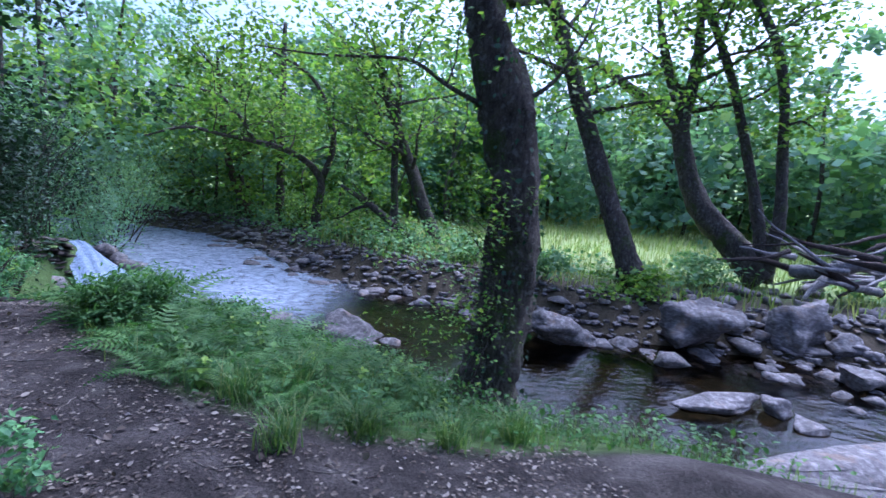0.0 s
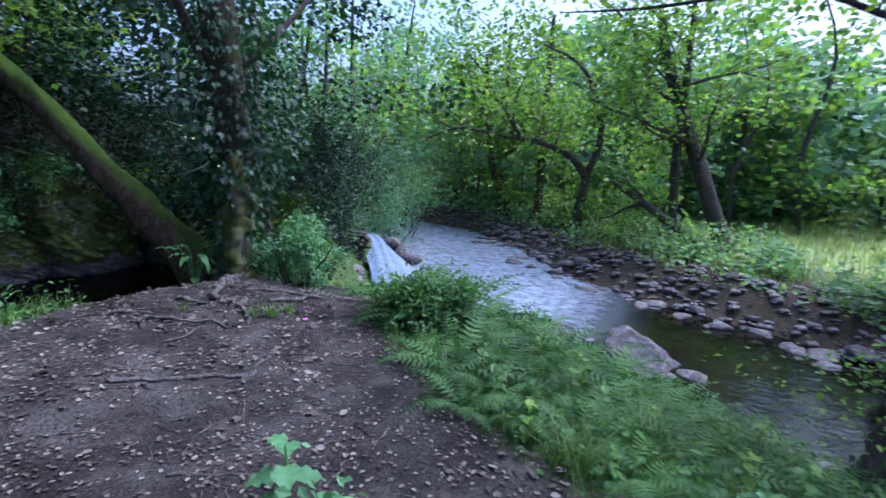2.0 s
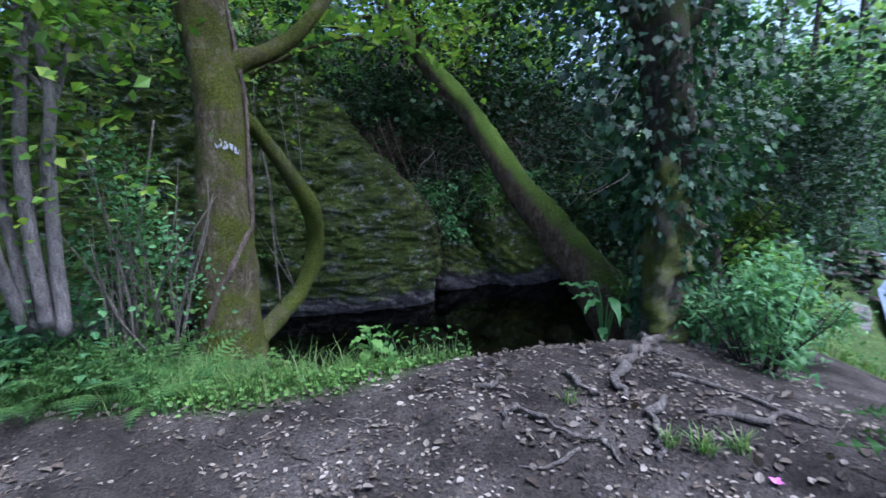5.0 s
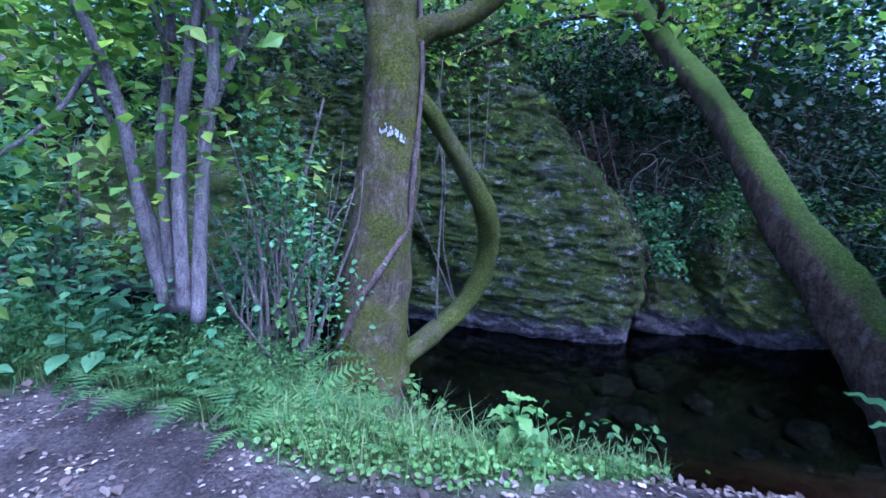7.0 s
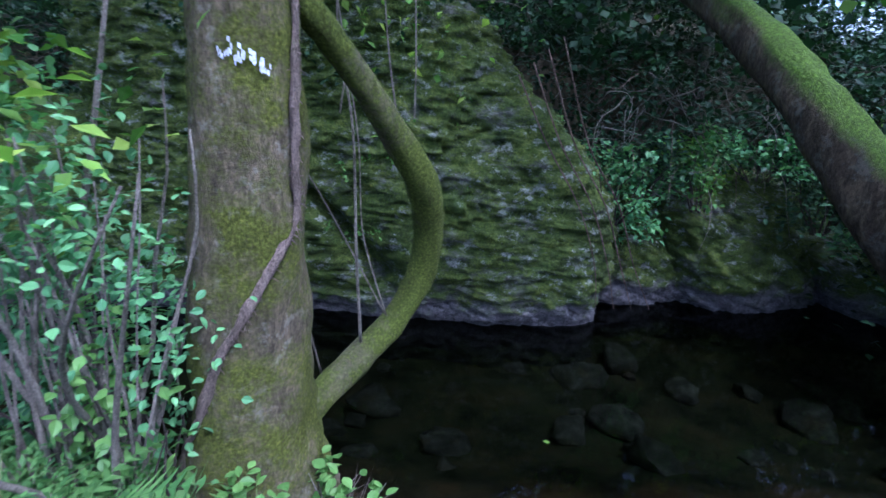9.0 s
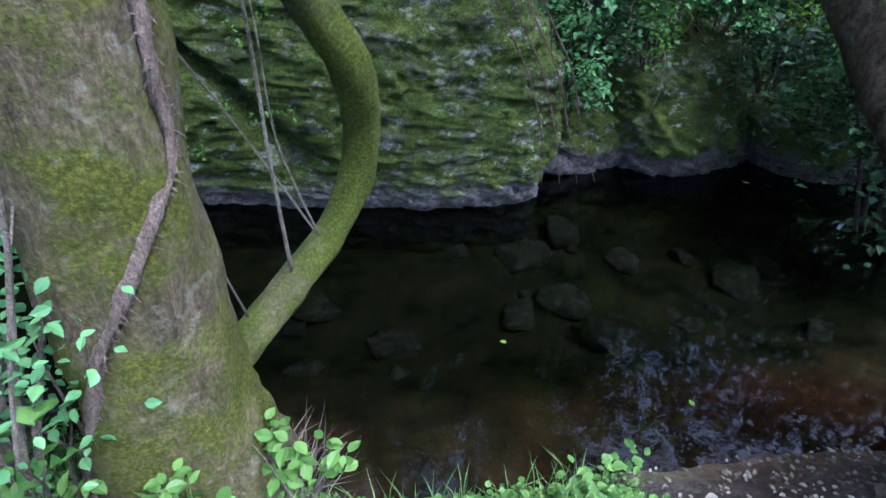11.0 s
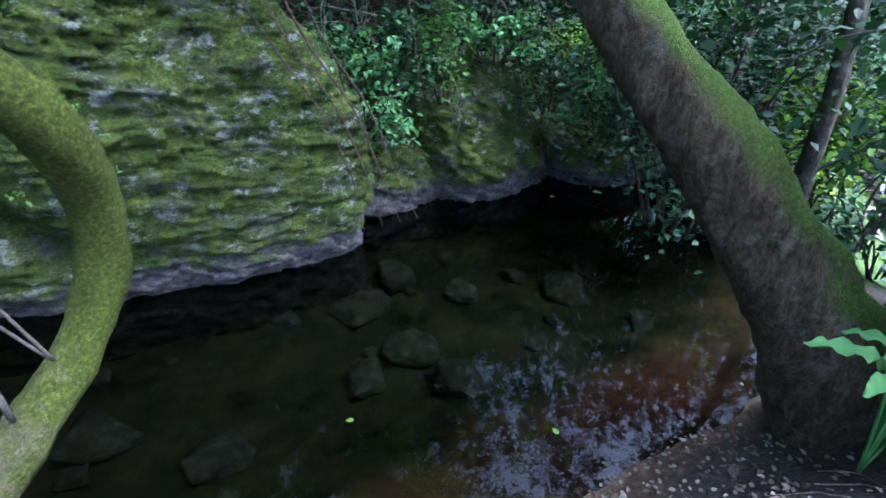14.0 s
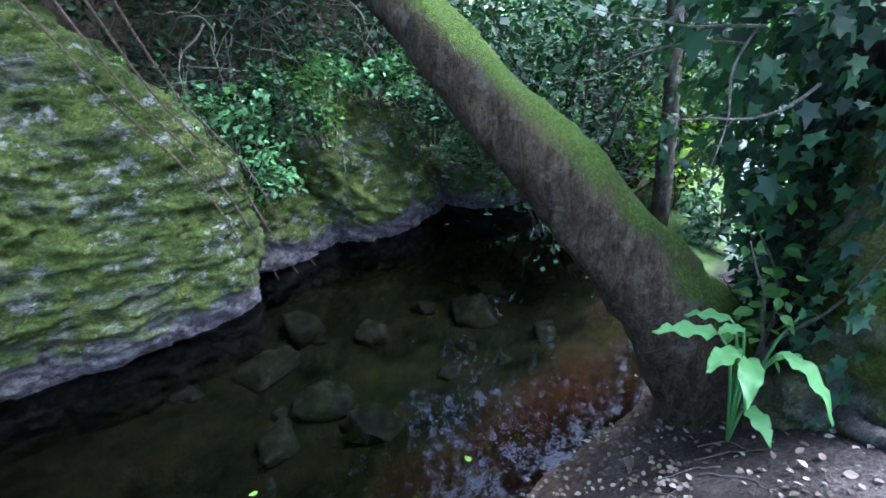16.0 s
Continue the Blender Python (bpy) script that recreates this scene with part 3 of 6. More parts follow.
def sheet(name, x0, x1, y0, y1, s, z, mat, label, inside, foam_sheen=None, deep=None):
    ax, ay = np.arange(x0, x1 + s, s), np.arange(y0, y1 + s, s)
    X, Y = np.meshgrid(ax, ay, indexing="ij")
    m = len(ay)
    i, j = np.meshgrid(np.arange(len(ax) - 1), np.arange(m - 1), indexing="ij")
    keep = inside(X[:-1, :-1], Y[:-1, :-1]).ravel()
    b = (i * m + j).ravel()[keep]
    f = np.stack([b, b + m, b + m + 1, b + 1], 1)
    V = np.stack([X.ravel(), Y.ravel(), np.full(X.size, z) + (0.012 * wobble(X.ravel() * 1.6, Y.ravel() * 1.6) if foam_sheen is not None else 0)], 1)
    used, inv = np.unique(f, return_inverse=True)
    at = {"foam_sheen": foam_sheen(X.ravel(), Y.ravel())[used]} if foam_sheen is not None else None
    if deep is not None:
        at = {"deep": deep(X.ravel(), Y.ravel())[used]}
    ob = new(name, mesh_of(name, V[used], inv.reshape(f.shape), mat, True, at))
    ob.visible_shadow = False
    return tagged(ob, label, "water", "", "structure")


sheet("water_pool", -12, 9.5, 1.6, 7.4, 0.1, WATER_POOL, M["pool"], "dark still pool under the mossy rocks", lambda x, y: (ground_z(x, y) < WATER_POOL + 0.25) & (y > shore(x) - 0.45),
      None, lambda x, y: np.clip((WATER_POOL - ground_z(x, y)) / 0.12, 0, 1))
sheet("water_creek", -4, 60, -24, 20, 0.25, WATER_CREEK, M["creek"], "shallow creek running over stones", lambda x, y: creek_distance(x, y)[0] < 1.3,
      lambda x, y: step(6.0, 8.0, x) * step(-3.0, -0.5, y))


# ---- rocks round the pool ----
def cliff(name, label, x0, x1, yf, zt, seed, right=None, depth=1.4, dip=0.12, bulge=0.25, nu=150, nv=110, crack=None, slant=0.0, front=None, square=0.55, ledge_amp=0.06):
    """A rock that stands out of the pool: a bulging, layered front that curves back at both ends and over the top."""
    g = np.random.default_rng(seed)
    off = Vector(g.uniform(-90, 90, 3))
    u = np.linspace(-1, 1, nu)
    v = np.linspace(0, 1, nv)
    U, Vv = np.meshgrid(u, v, indexing="ij")
    Z = -1.15 + Vv * (zt + 1.15)
    xr = np.interp(Z, right[0], right[1]) if right else np.full_like(Z, x1)
    cx, hx = (x0 + xr) / 2, (xr - x0) / 2
    ang = U * 1.62
    ex = np.sign(np.sin(ang)) * np.abs(np.sin(ang)) ** 0.75
    ey = np.maximum(0, np.cos(ang)) ** square
    X = cx + hx * ex - slant * (Z + 0.6)
    back = depth * step(0.78, 1.0, Vv) ** 1.5
    Y = yf + depth - (depth + bulge * np.sin(np.clip((Z + 0.9) / (zt + 0.9), 0, 1) * 2.6)) * ey + back * 0.9 + 0.14 * np.maximum(0, Z)
    if front:
        Y = Y + np.interp(X, front[0], front[1])
    # undercut at the water
    Y = Y + 0.04 * np.exp(-((Z + 0.62) / 0.10) ** 2) * ey
    P = np.stack([X.ravel(), Y.ravel(), Z.ravel()], 1)
    fine = np.empty(len(P))
    big = np.empty(len(P))
    warp = np.empty(len(P))
    for i, p in enumerate(P):
        q = Vector(p)
        fine[i] = noise.fractal(Vector((p[0] * 5, p[1] * 5, p[2] * 9)) + off, 0.7, 2.0, 3)
        big[i] = noise.noise(q * 0.9 + off)
        warp[i] = noise.noise(q * 2.3 + off)

    def chip(a, b_, c_):
        return np.modf(np.abs(np.sin(a * 12.9898 + b_ * 78.233 + c_ * 37.719 + seed) * 43758.5453))[0]

    ledge = np.zeros(len(P))
    for thick, wide, amp in ((0.24, 0.55, 0.45), (0.10, 0.22, 0.45), (0.048, 0.11, 0.35)):
        bed = (P[:, 2] + dip * P[:, 0] + 0.05 * warp) / thick
        lay_ = np.floor(bed)
        col_ = np.floor(P[:, 0] / wide + 3 * chip(lay_, 0 * lay_, 1) + 0.25 * warp)
        ledge += amp * (chip(lay_, col_, 2) - 0.5) * 2 * np.minimum(1, 4.5 * (bed - lay_))
    n = np.stack([ex.ravel() * 0.9, -ey.ravel(), 0 * ex.ravel()], 1)
    n /= np.linalg.norm(n, axis=1)[:, None] + 1e-6
    d = ledge_amp * ledge + 0.15 * big + 0.035 * fine
    if crack:
        (ax, az), (bx, bz), w = crack
        t = np.clip(((P[:, 0] - ax) * (bx - ax) + (P[:, 2] - az) * (bz - az)) / ((bx - ax) ** 2 + (bz - az) ** 2), 0, 1)
        dd = np.hypot(P[:, 0] - ax - t * (bx - ax), P[:, 2] - az - t * (bz - az))
        d = d - 0.30 * np.exp(-(dd / (w * (0.4 + 0.9 * t))) ** 2)
    P = P + n * d[:, None]
    m = nv
    i, j = np.meshgrid(np.arange(nu - 1), np.arange(nv - 1), indexing="ij")
    b = (i * m + j).ravel()
    f = np.stack([b, b + m, b + m + 1, b + 1], 1).tolist()
    f.append([k * m + m - 1 for k in range(nu)][::-1])
    zz = P[:, 2] + 0.03 * big
    band = step(-0.28, -0.50, zz + 0.16 * fine + 0.12 * warp)
    ob = new(name, mesh_of(name, P, f, M["rock"], True, {"dry": 1 - band, "band": band * 0.9}))
    return tagged(ob, label, "rock", "rocks along the far side of the pool")


cliff("mossy_rock", "large layered grey rock covered in bright green moss", -3.4, 1.85, 5.02, 3.9, 3,
      right=([-1.2, -0.6, 0.0, 0.4, 0.8, 1.2, 1.65, 2.4, 3.0, 3.9], [1.94, 1.98, 2.10, 2.10, 1.92, 1.60, 1.24, 0.75, 0.4, -0.1]), crack=((-1.15, 0.85), (-0.2, -0.1), 0.10), nu=420, nv=330, square=0.22,
      front=([-3.0, -1.3, -0.7, 0.16, 0.8, 1.3, 1.7, 2.2], [0.40, 0.36, 0.36, 0.14, -0.03, -0.12, -0.24, -0.26]), ledge_amp=0.06)
cliff("mossy_rock", "dark mossy rock slab with ferns hanging over it", 1.95, 3.3, 5.55, 0.95, 11, depth=0.9, bulge=0.12, dip=0.4, nu=130, nv=110, slant=0.45)
cliff("mossy_rock", "dark mossy rock with a pale water-washed foot", 3.0, 4.75, 5.4, 1.0, 14, depth=1.0, bulge=0.15, dip=0.5, nu=140, nv=110, slant=0.45)
cliff("mossy_rock", "low pale rock at the water's edge", 4.6, 6.6, 4.95, 0.05, 19, depth=0.9, bulge=0.1, dip=0.3, nu=90, nv=50, slant=0.3)
cliff("mossy_rock", "shaded mossy rock further up the pool", -7.0, -3.0, 5.5, 1.7, 23, depth=1.2, bulge=0.2, nu=90, nv=60)


# ---- trees ----
def limb(start, direction, length, radius, g, wander=0.25, rise=0.15, n=5):
    """Points and radii of a limb that wanders as it grows."""
    d = np.array(direction, float)
    d /= np.linalg.norm(d)
    p = np.array(start, float)
    pts, rad = [p.copy()], [radius]
    for i in range(n):
        d = d + g.normal(0, wander, 3) * 0.6 + np.array([0, 0, rise * 0.3])
        d /= np.linalg.norm(d)
        p = p + d * length / n
        pts.append(p.copy())
        rad.append(radius * (1 - 0.8 * (i + 1) / n))
    return np.array(pts), np.array(rad)


def crown_on(limbs, g, per, size, spread, kind="clump", flat=0.5, droop=0.0):
    """Leaves strewn round the outer parts of limbs."""
    pts = []
    for p, r in limbs:
        c = smooth_curve(p, 4)
        c = c[int(len(c) * 0.25):]
        q = c[g.integers(0, len(c), per)] + g.normal(0, spread, (per, 3)) * np.array([1, 1, 0.65])
        q[:, 2] -= droop * g.uniform(0, 1, per)
        pts.append(q)
    return leaves(np.concatenate(pts), size, None, kind, g, flat)


def tree(name, trunk, radii, label, seed, bark="bark_dark", leaf="leaf_alder", limbs=8, reach=2.0, per=120, size=0.09, spread=0.28, start=0.45, rise=0.3, lump=0.10, segs=12, kind="oval", twigs=3, extra=(), group="", own_limbs=None):
    """A tree along a given trunk line: trunk, limbs and a crown of separate leaves."""
    g = np.random.default_rng(seed)
    e = thing(name, trunk[0], label, "tree", group)
    part("trunk", tube(trunk, radii, segs, lump, seed, 8), M[bark], e)
    c = smooth_curve(np.column_stack([trunk, radii]), 8)
    made = []
    for i in range(limbs):
        s = c[int((start + (1 - start) * (i + 0.5) / limbs) * (len(c) - 1))]
        a = g.uniform(0, 2 * math.pi)
        d = (math.cos(a), math.sin(a), rise * g.uniform(0.3, 1.6))
        made.append(limb(s[:3], d, reach * g.uniform(0.7, 1.25), max(0.02, s[3] * 0.4), g))
    for p, r in (own_limbs or []):
        made.append((np.array(p, float), np.array(r, float)))
    small = []
    for p, r in made:
        part("limb", tube(p, r, 6, 0.05, seed, 3), M[bark], e)
        for _ in range(twigs):
            k0 = g.integers(2, len(p))
            small.append(limb(p[k0 - 1], g.normal(size=3) + (p[k0] - p[k0 - 1]) * 1.5, reach * 0.45 * g.uniform(0.5, 1.2), max(0.006, r[k0 - 1] * 0.5), g, 0.35, 0.1, 4))
    if small:
        part("branchwork", join([tube(p, r, 4, 0, 0, 2) for p, r in small]), M[bark], e)["kind"] = "stuff"
    v = crown_on(made + small, g, per, size, spread, kind)
    part("crown", v, M[leaf], e, smooth=False)
    for nm, geo, mt, lb in extra:
        part(nm, geo, M[mt], e, lb)
    return e


# the mossy tree with a white blaze and a bow-shaped lower branch
T1 = [(-0.56, 2.55, -0.75), (-0.53, 2.52, -0.25), (-0.50, 2.50, 0.2), (-0.44, 2.48, 0.9), (-0.38, 2.48, 1.6), (-0.36, 2.50, 2.1), (-0.42, 2.55, 2.7), (-0.5, 2.6, 4.2), (-0.4, 2.7, 6.0), (-0.3, 2.8, 7.5)]
R1 = [0.42, 0.34, 0.265, 0.215, 0.19, 0.18, 0.16, 0.13, 0.10, 0.05]
BOW = [(-0.55, 2.73, -0.20), (-0.375, 2.96, -0.11), (-0.14, 3.19, 0.06), (0.055, 3.35, 0.23), (0.21, 3.42, 0.49), (0.265, 3.37, 0.80), (0.235, 3.22, 1.07), (0.10, 3.01, 1.37), (-0.075, 2.77, 1.68), (-0.25, 2.54, 1.93)]
BOWR = [0.11, 0.095, 0.088, 0.085, 0.085, 0.085, 0.088, 0.075, 0.062, 0.06]
gpaint = np.random.default_rng(5)
pt = []
for k_ in range(44):
    a_ = radians(gpaint.uniform(-98, -50))
    zc = 1.625 + gpaint.normal(0, 0.016) + 0.03 * math.sin(a_ * 3)
    c_ = np.array([-0.372, 2.483, zc])
    rr_ = 0.194
    w_ = gpaint.uniform(0.002, 0.008)
    pt.append((np.array([c_ + np.array([math.cos(a_ + s_ * w_ * 4) * rr_, math.sin(a_ + s_ * w_ * 4) * rr_, h_]) for s_, h_ in ((-1, -0.006), (1, -0.013), (1.1, 0.005), (-0.8, 0.009))]), [[0, 1, 2, 3]]))
vine, rootlets = [], []
for z_, deg_ in ((-0.2, -140), (0.05, -138), (0.3, -118), (0.56, -99), (0.74, -76), (0.92, -50), (1.08, -22), (1.3, -22), (1.6, -18), (2.1, -14), (2.9, 5)):
    c_ = [np.interp(z_, [p[2] for p in T1], [q for q in v_]) for v_ in (*zip(*[(p[0], p[1]) for p in T1]), R1)]
    vine.append((c_[0] + (c_[2] + 0.012) * math.cos(radians(deg_)), c_[1] + (c_[2] + 0.012) * math.sin(radians(deg_)), z_))
for c_ in smooth_curve(np.array(vine), 26):
    d_ = gpaint.normal(0, 1, 3) + np.array([0.3, -0.5, -0.2])
    d_ /= np.linalg.norm(d_)
    l_ = gpaint.uniform(0.015, 0.045)
    rootlets.append(tube([c_, c_ + d_ * l_ * 0.6, c_ + d_ * l_ + np.array([0, 0, -0.01])], [0.004, 0.003, 0.001], 4, 0, 0, 2))
marked = tree("marked_tree", T1, R1, "mossy grey tree with a white paint blaze and bowed branch", 31, "bark_marked", "leaf_alder", limbs=12, reach=3.0, per=260, size=0.09, start=0.76, spread=0.38, lump=0.07, segs=22,
              extra=[("paint_blaze", join(pt), "paint", "rough white paint mark"), ("vine_stem", tube(vine, np.linspace(0.018, 0.012, 11), 8, 0.35, 4, 8), "bark_vine", "shaggy brown climbing stem"), ("rootlet_fringe", join(rootlets), "bark_vine", "hairy brown rootlets of the climbing stem")])
for c in marked.children:
    if c.name.startswith(("paint_blaze", "rootlet_fringe")):
        c["kind"] = "stuff"
part("bowed_branch", tube(BOW, BOWR, 14, 0.07, 8, 7), M["bark_moss"], marked, "thick bowed branch coated in green moss")
part("fork_branch", tube([(-0.36, 2.5, 2.05), (-0.2, 2.52, 2.26), (0.05, 2.56, 2.36), (0.3, 2.62, 2.55), (0.6, 2.7, 2.95), (0.9, 2.8, 3.6)], [0.1, 0.085, 0.07, 0.06, 0.05, 0.02], 10, 0.08, 9, 5), M["bark_marked"], marked)

# the half-mossy trunk that leans over the pool towards the far bank
LEAN = [(3.10, 1.70, -0.6), (2.81, 1.97, 0.02), (2.57, 2.15, 0.42), (2.34, 2.37, 0.82), (2.17, 2.63, 1.16), (2.06, 3.0, 1.55), (2.02, 3.6, 1.97), (2.0, 4.3, 2.35), (1.92, 5.3, 2.92), (1.8, 6.3, 3.7), (1.7, 7.2, 4.8), (1.6, 7.8, 6.0)]
LEANR = [0.40, 0.27, 0.21, 0.170, 0.145, 0.125, 0.112, 0.125, 0.115, 0.10, 0.08, 0.04]
tree("leaning_tree", LEAN, LEANR, "half-mossy tree trunk leaning low across the pool", 37, "bark_lean", "leaf_alder", limbs=12, reach=2.8, per=200, size=0.09, start=0.72, spread=0.38, lump=0.08, segs=20)

# the big dark tree on the creek bank
BIG = [(3.01, -4.68, -1.28), (3.01, -4.68, -0.80), (3.00, -4.78, -0.13), (2.98, -4.84, 0.77), (2.98, -4.81, 1.55), (3.02, -4.67, 2.30), (3.05, -4.46, 2.91), (3.07, -4.32, 3.39), (3.13, -4.24, 4.06), (3.20, -4.11, 5.01), (3.33, -3.80, 6.29)]
BIGR = [0.534, 0.385, 0.305, 0.278, 0.261, 0.288, 0.224, 0.202, 0.187, 0.149, 0.064]
tree("alder_tree", BIG, BIGR, "dark leaning alder with ivy on its rough bark", 41, "bark_dark", "leaf_alder", limbs=8, reach=2.8, per=110, size=0.08, start=0.7, spread=0.34, lump=0.12, segs=22, rise=0.1,
     own_limbs=[([(3.01, -4.37, 2.36), (3.20, -4.02, 2.56), (3.45, -3.64, 2.83), (3.66, -3.19, 2.88), (3.91, -2.51, 2.91), (4.18, -1.71, 3.01)], [0.035, 0.025, 0.022, 0.018, 0.014, 0.006]),
                ([(2.98, -4.83, 2.42), (3.02, -5.15, 2.69), (3.17, -5.47, 3.20), (3.25, -5.58, 3.58)], [0.03, 0.022, 0.016, 0.008])])

# trees past the creek
tree("alder_tree", [(9.07, -9.30, -0.80), (9.19, -9.04, -0.01), (9.38, -8.63, 1.05), (9.56, -8.18, 2.24), (9.76, -7.60, 3.82), (9.95, -6.98, 5.51), (10.07, -6.51, 7.02)], [0.42, 0.29, 0.25, 0.22, 0.2, 0.17, 0.1], "leaning dark alder on the far creek bank", 43, limbs=8, reach=3.0, per=110, size=0.13, spread=0.45, start=0.6, group="trees past the creek", segs=12, kind="clump")
T3 = [(10.52, -13.53, -0.58), (10.95, -12.95, 0.28), (11.50, -12.12, 1.31), (11.76, -11.68, 2.42), (11.91, -11.42, 3.54), (11.84, -11.53, 4.81), (11.82, -11.57, 5.89), (11.92, -11.39, 7.72)]
tree("alder_tree", T3, [0.42, 0.37, 0.33, 0.27, 0.23, 0.17, 0.14, 0.06], "crooked dark alder with a low fork", 47, "bark_dark", limbs=8, reach=3.2, per=75, size=0.15, spread=0.5, start=0.6, group="trees past the creek", kind="clump",
     own_limbs=[([(11.90, -11.43, 3.46), (12.22, -10.81, 4.18), (12.55, -10.12, 4.66), (12.94, -9.14, 5.39), (13.26, -8.15, 5.71)], [0.21, 0.18, 0.15, 0.1, 0.05]), ([(11.88, -11.48, 3.86), (12.09, -11.08, 4.82), (12.25, -10.75, 5.93), (12.39, -10.47, 7.19)], [0.2, 0.16, 0.12, 0.06])])
tree("young_alder", [(10.52, -13.53, -0.58), (10.61, -13.41, 0.51), (10.72, -13.28, 1.28), (10.99, -12.89, 2.96), (11.29, -12.46, 4.64), (11.61, -11.93, 6.17), (11.85, -11.52, 7.11), (12.06, -11.13, 8.34)], [0.22, 0.18, 0.16, 0.13, 0.12, 0.11, 0.1, 0.06], "slender dark alder stem beside the driftwood", 49, limbs=5, reach=2.6, per=80, size=0.15, spread=0.5, start=0.7, group="trees past the creek", kind="clump")
tree("young_alder", [(10.48, -13.58, -0.57), (10.43, -13.65, 0.55), (10.40, -13.68, 1.33), (10.52, -13.53, 3.13), (10.63, -13.39, 4.60), (10.86, -13.08, 5.92), (11.17, -12.63, 6.98), (11.48, -12.16, 8.20)], [0.22, 0.18, 0.15, 0.13, 0.12, 0.12, 0.1, 0.06], "slender dark alder stem beside the driftwood", 50, limbs=5, reach=2.6, per=110, size=0.15, spread=0.5, start=0.72, group="trees past the creek", kind="clump",
     own_limbs=[([(10.54, -13.50, 3.65), (10.32, -13.79, 3.79), (10.10, -14.05, 3.55)], [0.05, 0.04, 0.015])])
# trees that arch over the creek further off
tree("arching_alder", [(16.54, -0.13, -0.83), (16.55, -0.18, 0.15), (16.57, -0.30, 1.22), (16.16, 0.22, 1.90), (15.68, 0.92, 2.26), (15.04, 1.70, 2.41), (14.29, 2.35, 2.48), (13.41, 3.19, 2.59), (12.49, 3.95, 2.20)], [0.22, 0.18, 0.15, 0.125, 0.10, 0.08, 0.06, 0.045, 0.02], "dark alder arching low over the creek", 53, limbs=10, reach=3.0, per=34, size=0.15, spread=0.5, start=0.45, group="trees along the creek", kind="clump", rise=0.5, twigs=4,
     own_limbs=[([(16.57, -0.30, 1.22), (16.64, -0.70, 2.51), (16.59, -0.44, 3.93), (16.06, 0.21, 4.97), (15.18, 1.25, 5.42)], [0.13, 0.11, 0.09, 0.06, 0.03]), ([(15.04, 1.70, 2.41), (14.87, 2.21, 3.28), (14.17, 2.67, 3.76), (13.22, 3.60, 3.76)], [0.08, 0.06, 0.045, 0.02])])
tree("creek_tree", [(20.93, 2.95, -1.54), (20.71, 3.68, -0.25), (20.51, 4.26, 0.86), (20.39, 4.60, 2.33), (20.30, 4.84, 4.25), (20.26, 4.96, 6.35)], [0.32, 0.24, 0.18, 0.14, 0.11, 0.06], "crooked tree on the creek bank", 57, "bark_lean", limbs=8, reach=3.4, per=80, size=0.2, spread=0.6, start=0.5, group="trees along the creek", kind="clump")
tree("creek_tree", [(21.57, 4.26, -1.29), (21.53, 4.39, 1.38), (21.53, 4.38, 3.97), (21.54, 4.34, 7.46)], [0.2, 0.17, 0.14, 0.07], "straight dark tree in the creek wood", 59, limbs=7, reach=3.2, per=70, size=0.2, spread=0.6, start=0.5, group="trees along the creek", kind="clump")
tree("creek_tree", [(19.16, 1.88, -0.89), (19.16, 1.87, 1.52), (19.16, 1.88, 4.32), (19.16, 1.85, 7.46)], [0.18, 0.15, 0.13, 0.07], "straight dark tree in the creek wood", 60, limbs=7, reach=3.2, per=70, size=0.2, spread=0.6, start=0.5, group="trees along the creek", kind="clump")
tree("creek_tree", [(14.87, -3.27, -0.52), (14.87, -3.09, 1.82), (14.87, -3.10, 4.09), (14.87, -3.06, 6.63)], [0.14, 0.12, 0.1, 0.06], "straight dark tree in the creek wood", 61, limbs=8, reach=3.0, per=90, size=0.16, spread=0.5, start=0.4, group="trees along the creek", kind="clump")
tree("creek_tree", [(14.92, -4.89, -1.08), (15.00, -4.29, 0.32), (15.07, -3.48, 2.32), (15.09, -2.73, 4.22), (15.09, -2.21, 5.83)], [0.26, 0.22, 0.2, 0.16, 0.08], "leaning dark tree past the creek", 63, limbs=8, reach=3.0, per=60, size=0.15, spread=0.5, start=0.4, group="trees along the creek", kind="clump",
     own_limbs=[([(13.49, -4.25, -0.79), (13.57, -3.38, -0.09), (13.59, -2.45, 0.60), (13.55, -1.48, 1.18)], [0.16, 0.14, 0.12, 0.05])])

# the grey multi-stemmed hazel by the pool
STEMS = [([(-1.49, 1.83, 0.56), (-1.50, 1.82, 0.95), (-1.50, 1.82, 1.53), (-1.45, 1.86, 1.95), (-1.42, 1.89, 2.39)], 0.036),
         ([(-1.39, 1.78, 0.59), (-1.39, 1.78, 0.97), (-1.37, 1.79, 1.53), (-1.32, 1.83, 1.95), (-1.25, 1.88, 2.38)], 0.045),
         ([(-1.31, 1.78, 0.53), (-1.29, 1.80, 0.97), (-1.25, 1.83, 1.53), (-1.19, 1.86, 1.96), (-1.20, 1.86, 2.37)], 0.042),
         ([(-1.36, 1.81, 0.55), (-1.33, 1.89, 1.08), (-1.31, 1.97, 1.63), (-1.25, 2.13, 2.01), (-1.18, 2.40, 2.47)], 0.034),
         ([(-1.52, 1.80, 0.57), (-1.52, 1.67, 1.10), (-1.49, 1.56, 1.59), (-1.48, 1.43, 1.91), (-1.47, 1.31, 2.12)], 0.035),
         ([(-1.49, 1.83, 0.56), (-1.60, 1.87, 1.00), (-1.75, 1.87, 1.46), (-1.93, 1.83, 1.86)], 0.022)]
hz = thing("hazel", STEMS[1][0][0], "grey many-stemmed hazel growing by the pool", "tree")
ghz = np.random.default_rng(77)
hl = []
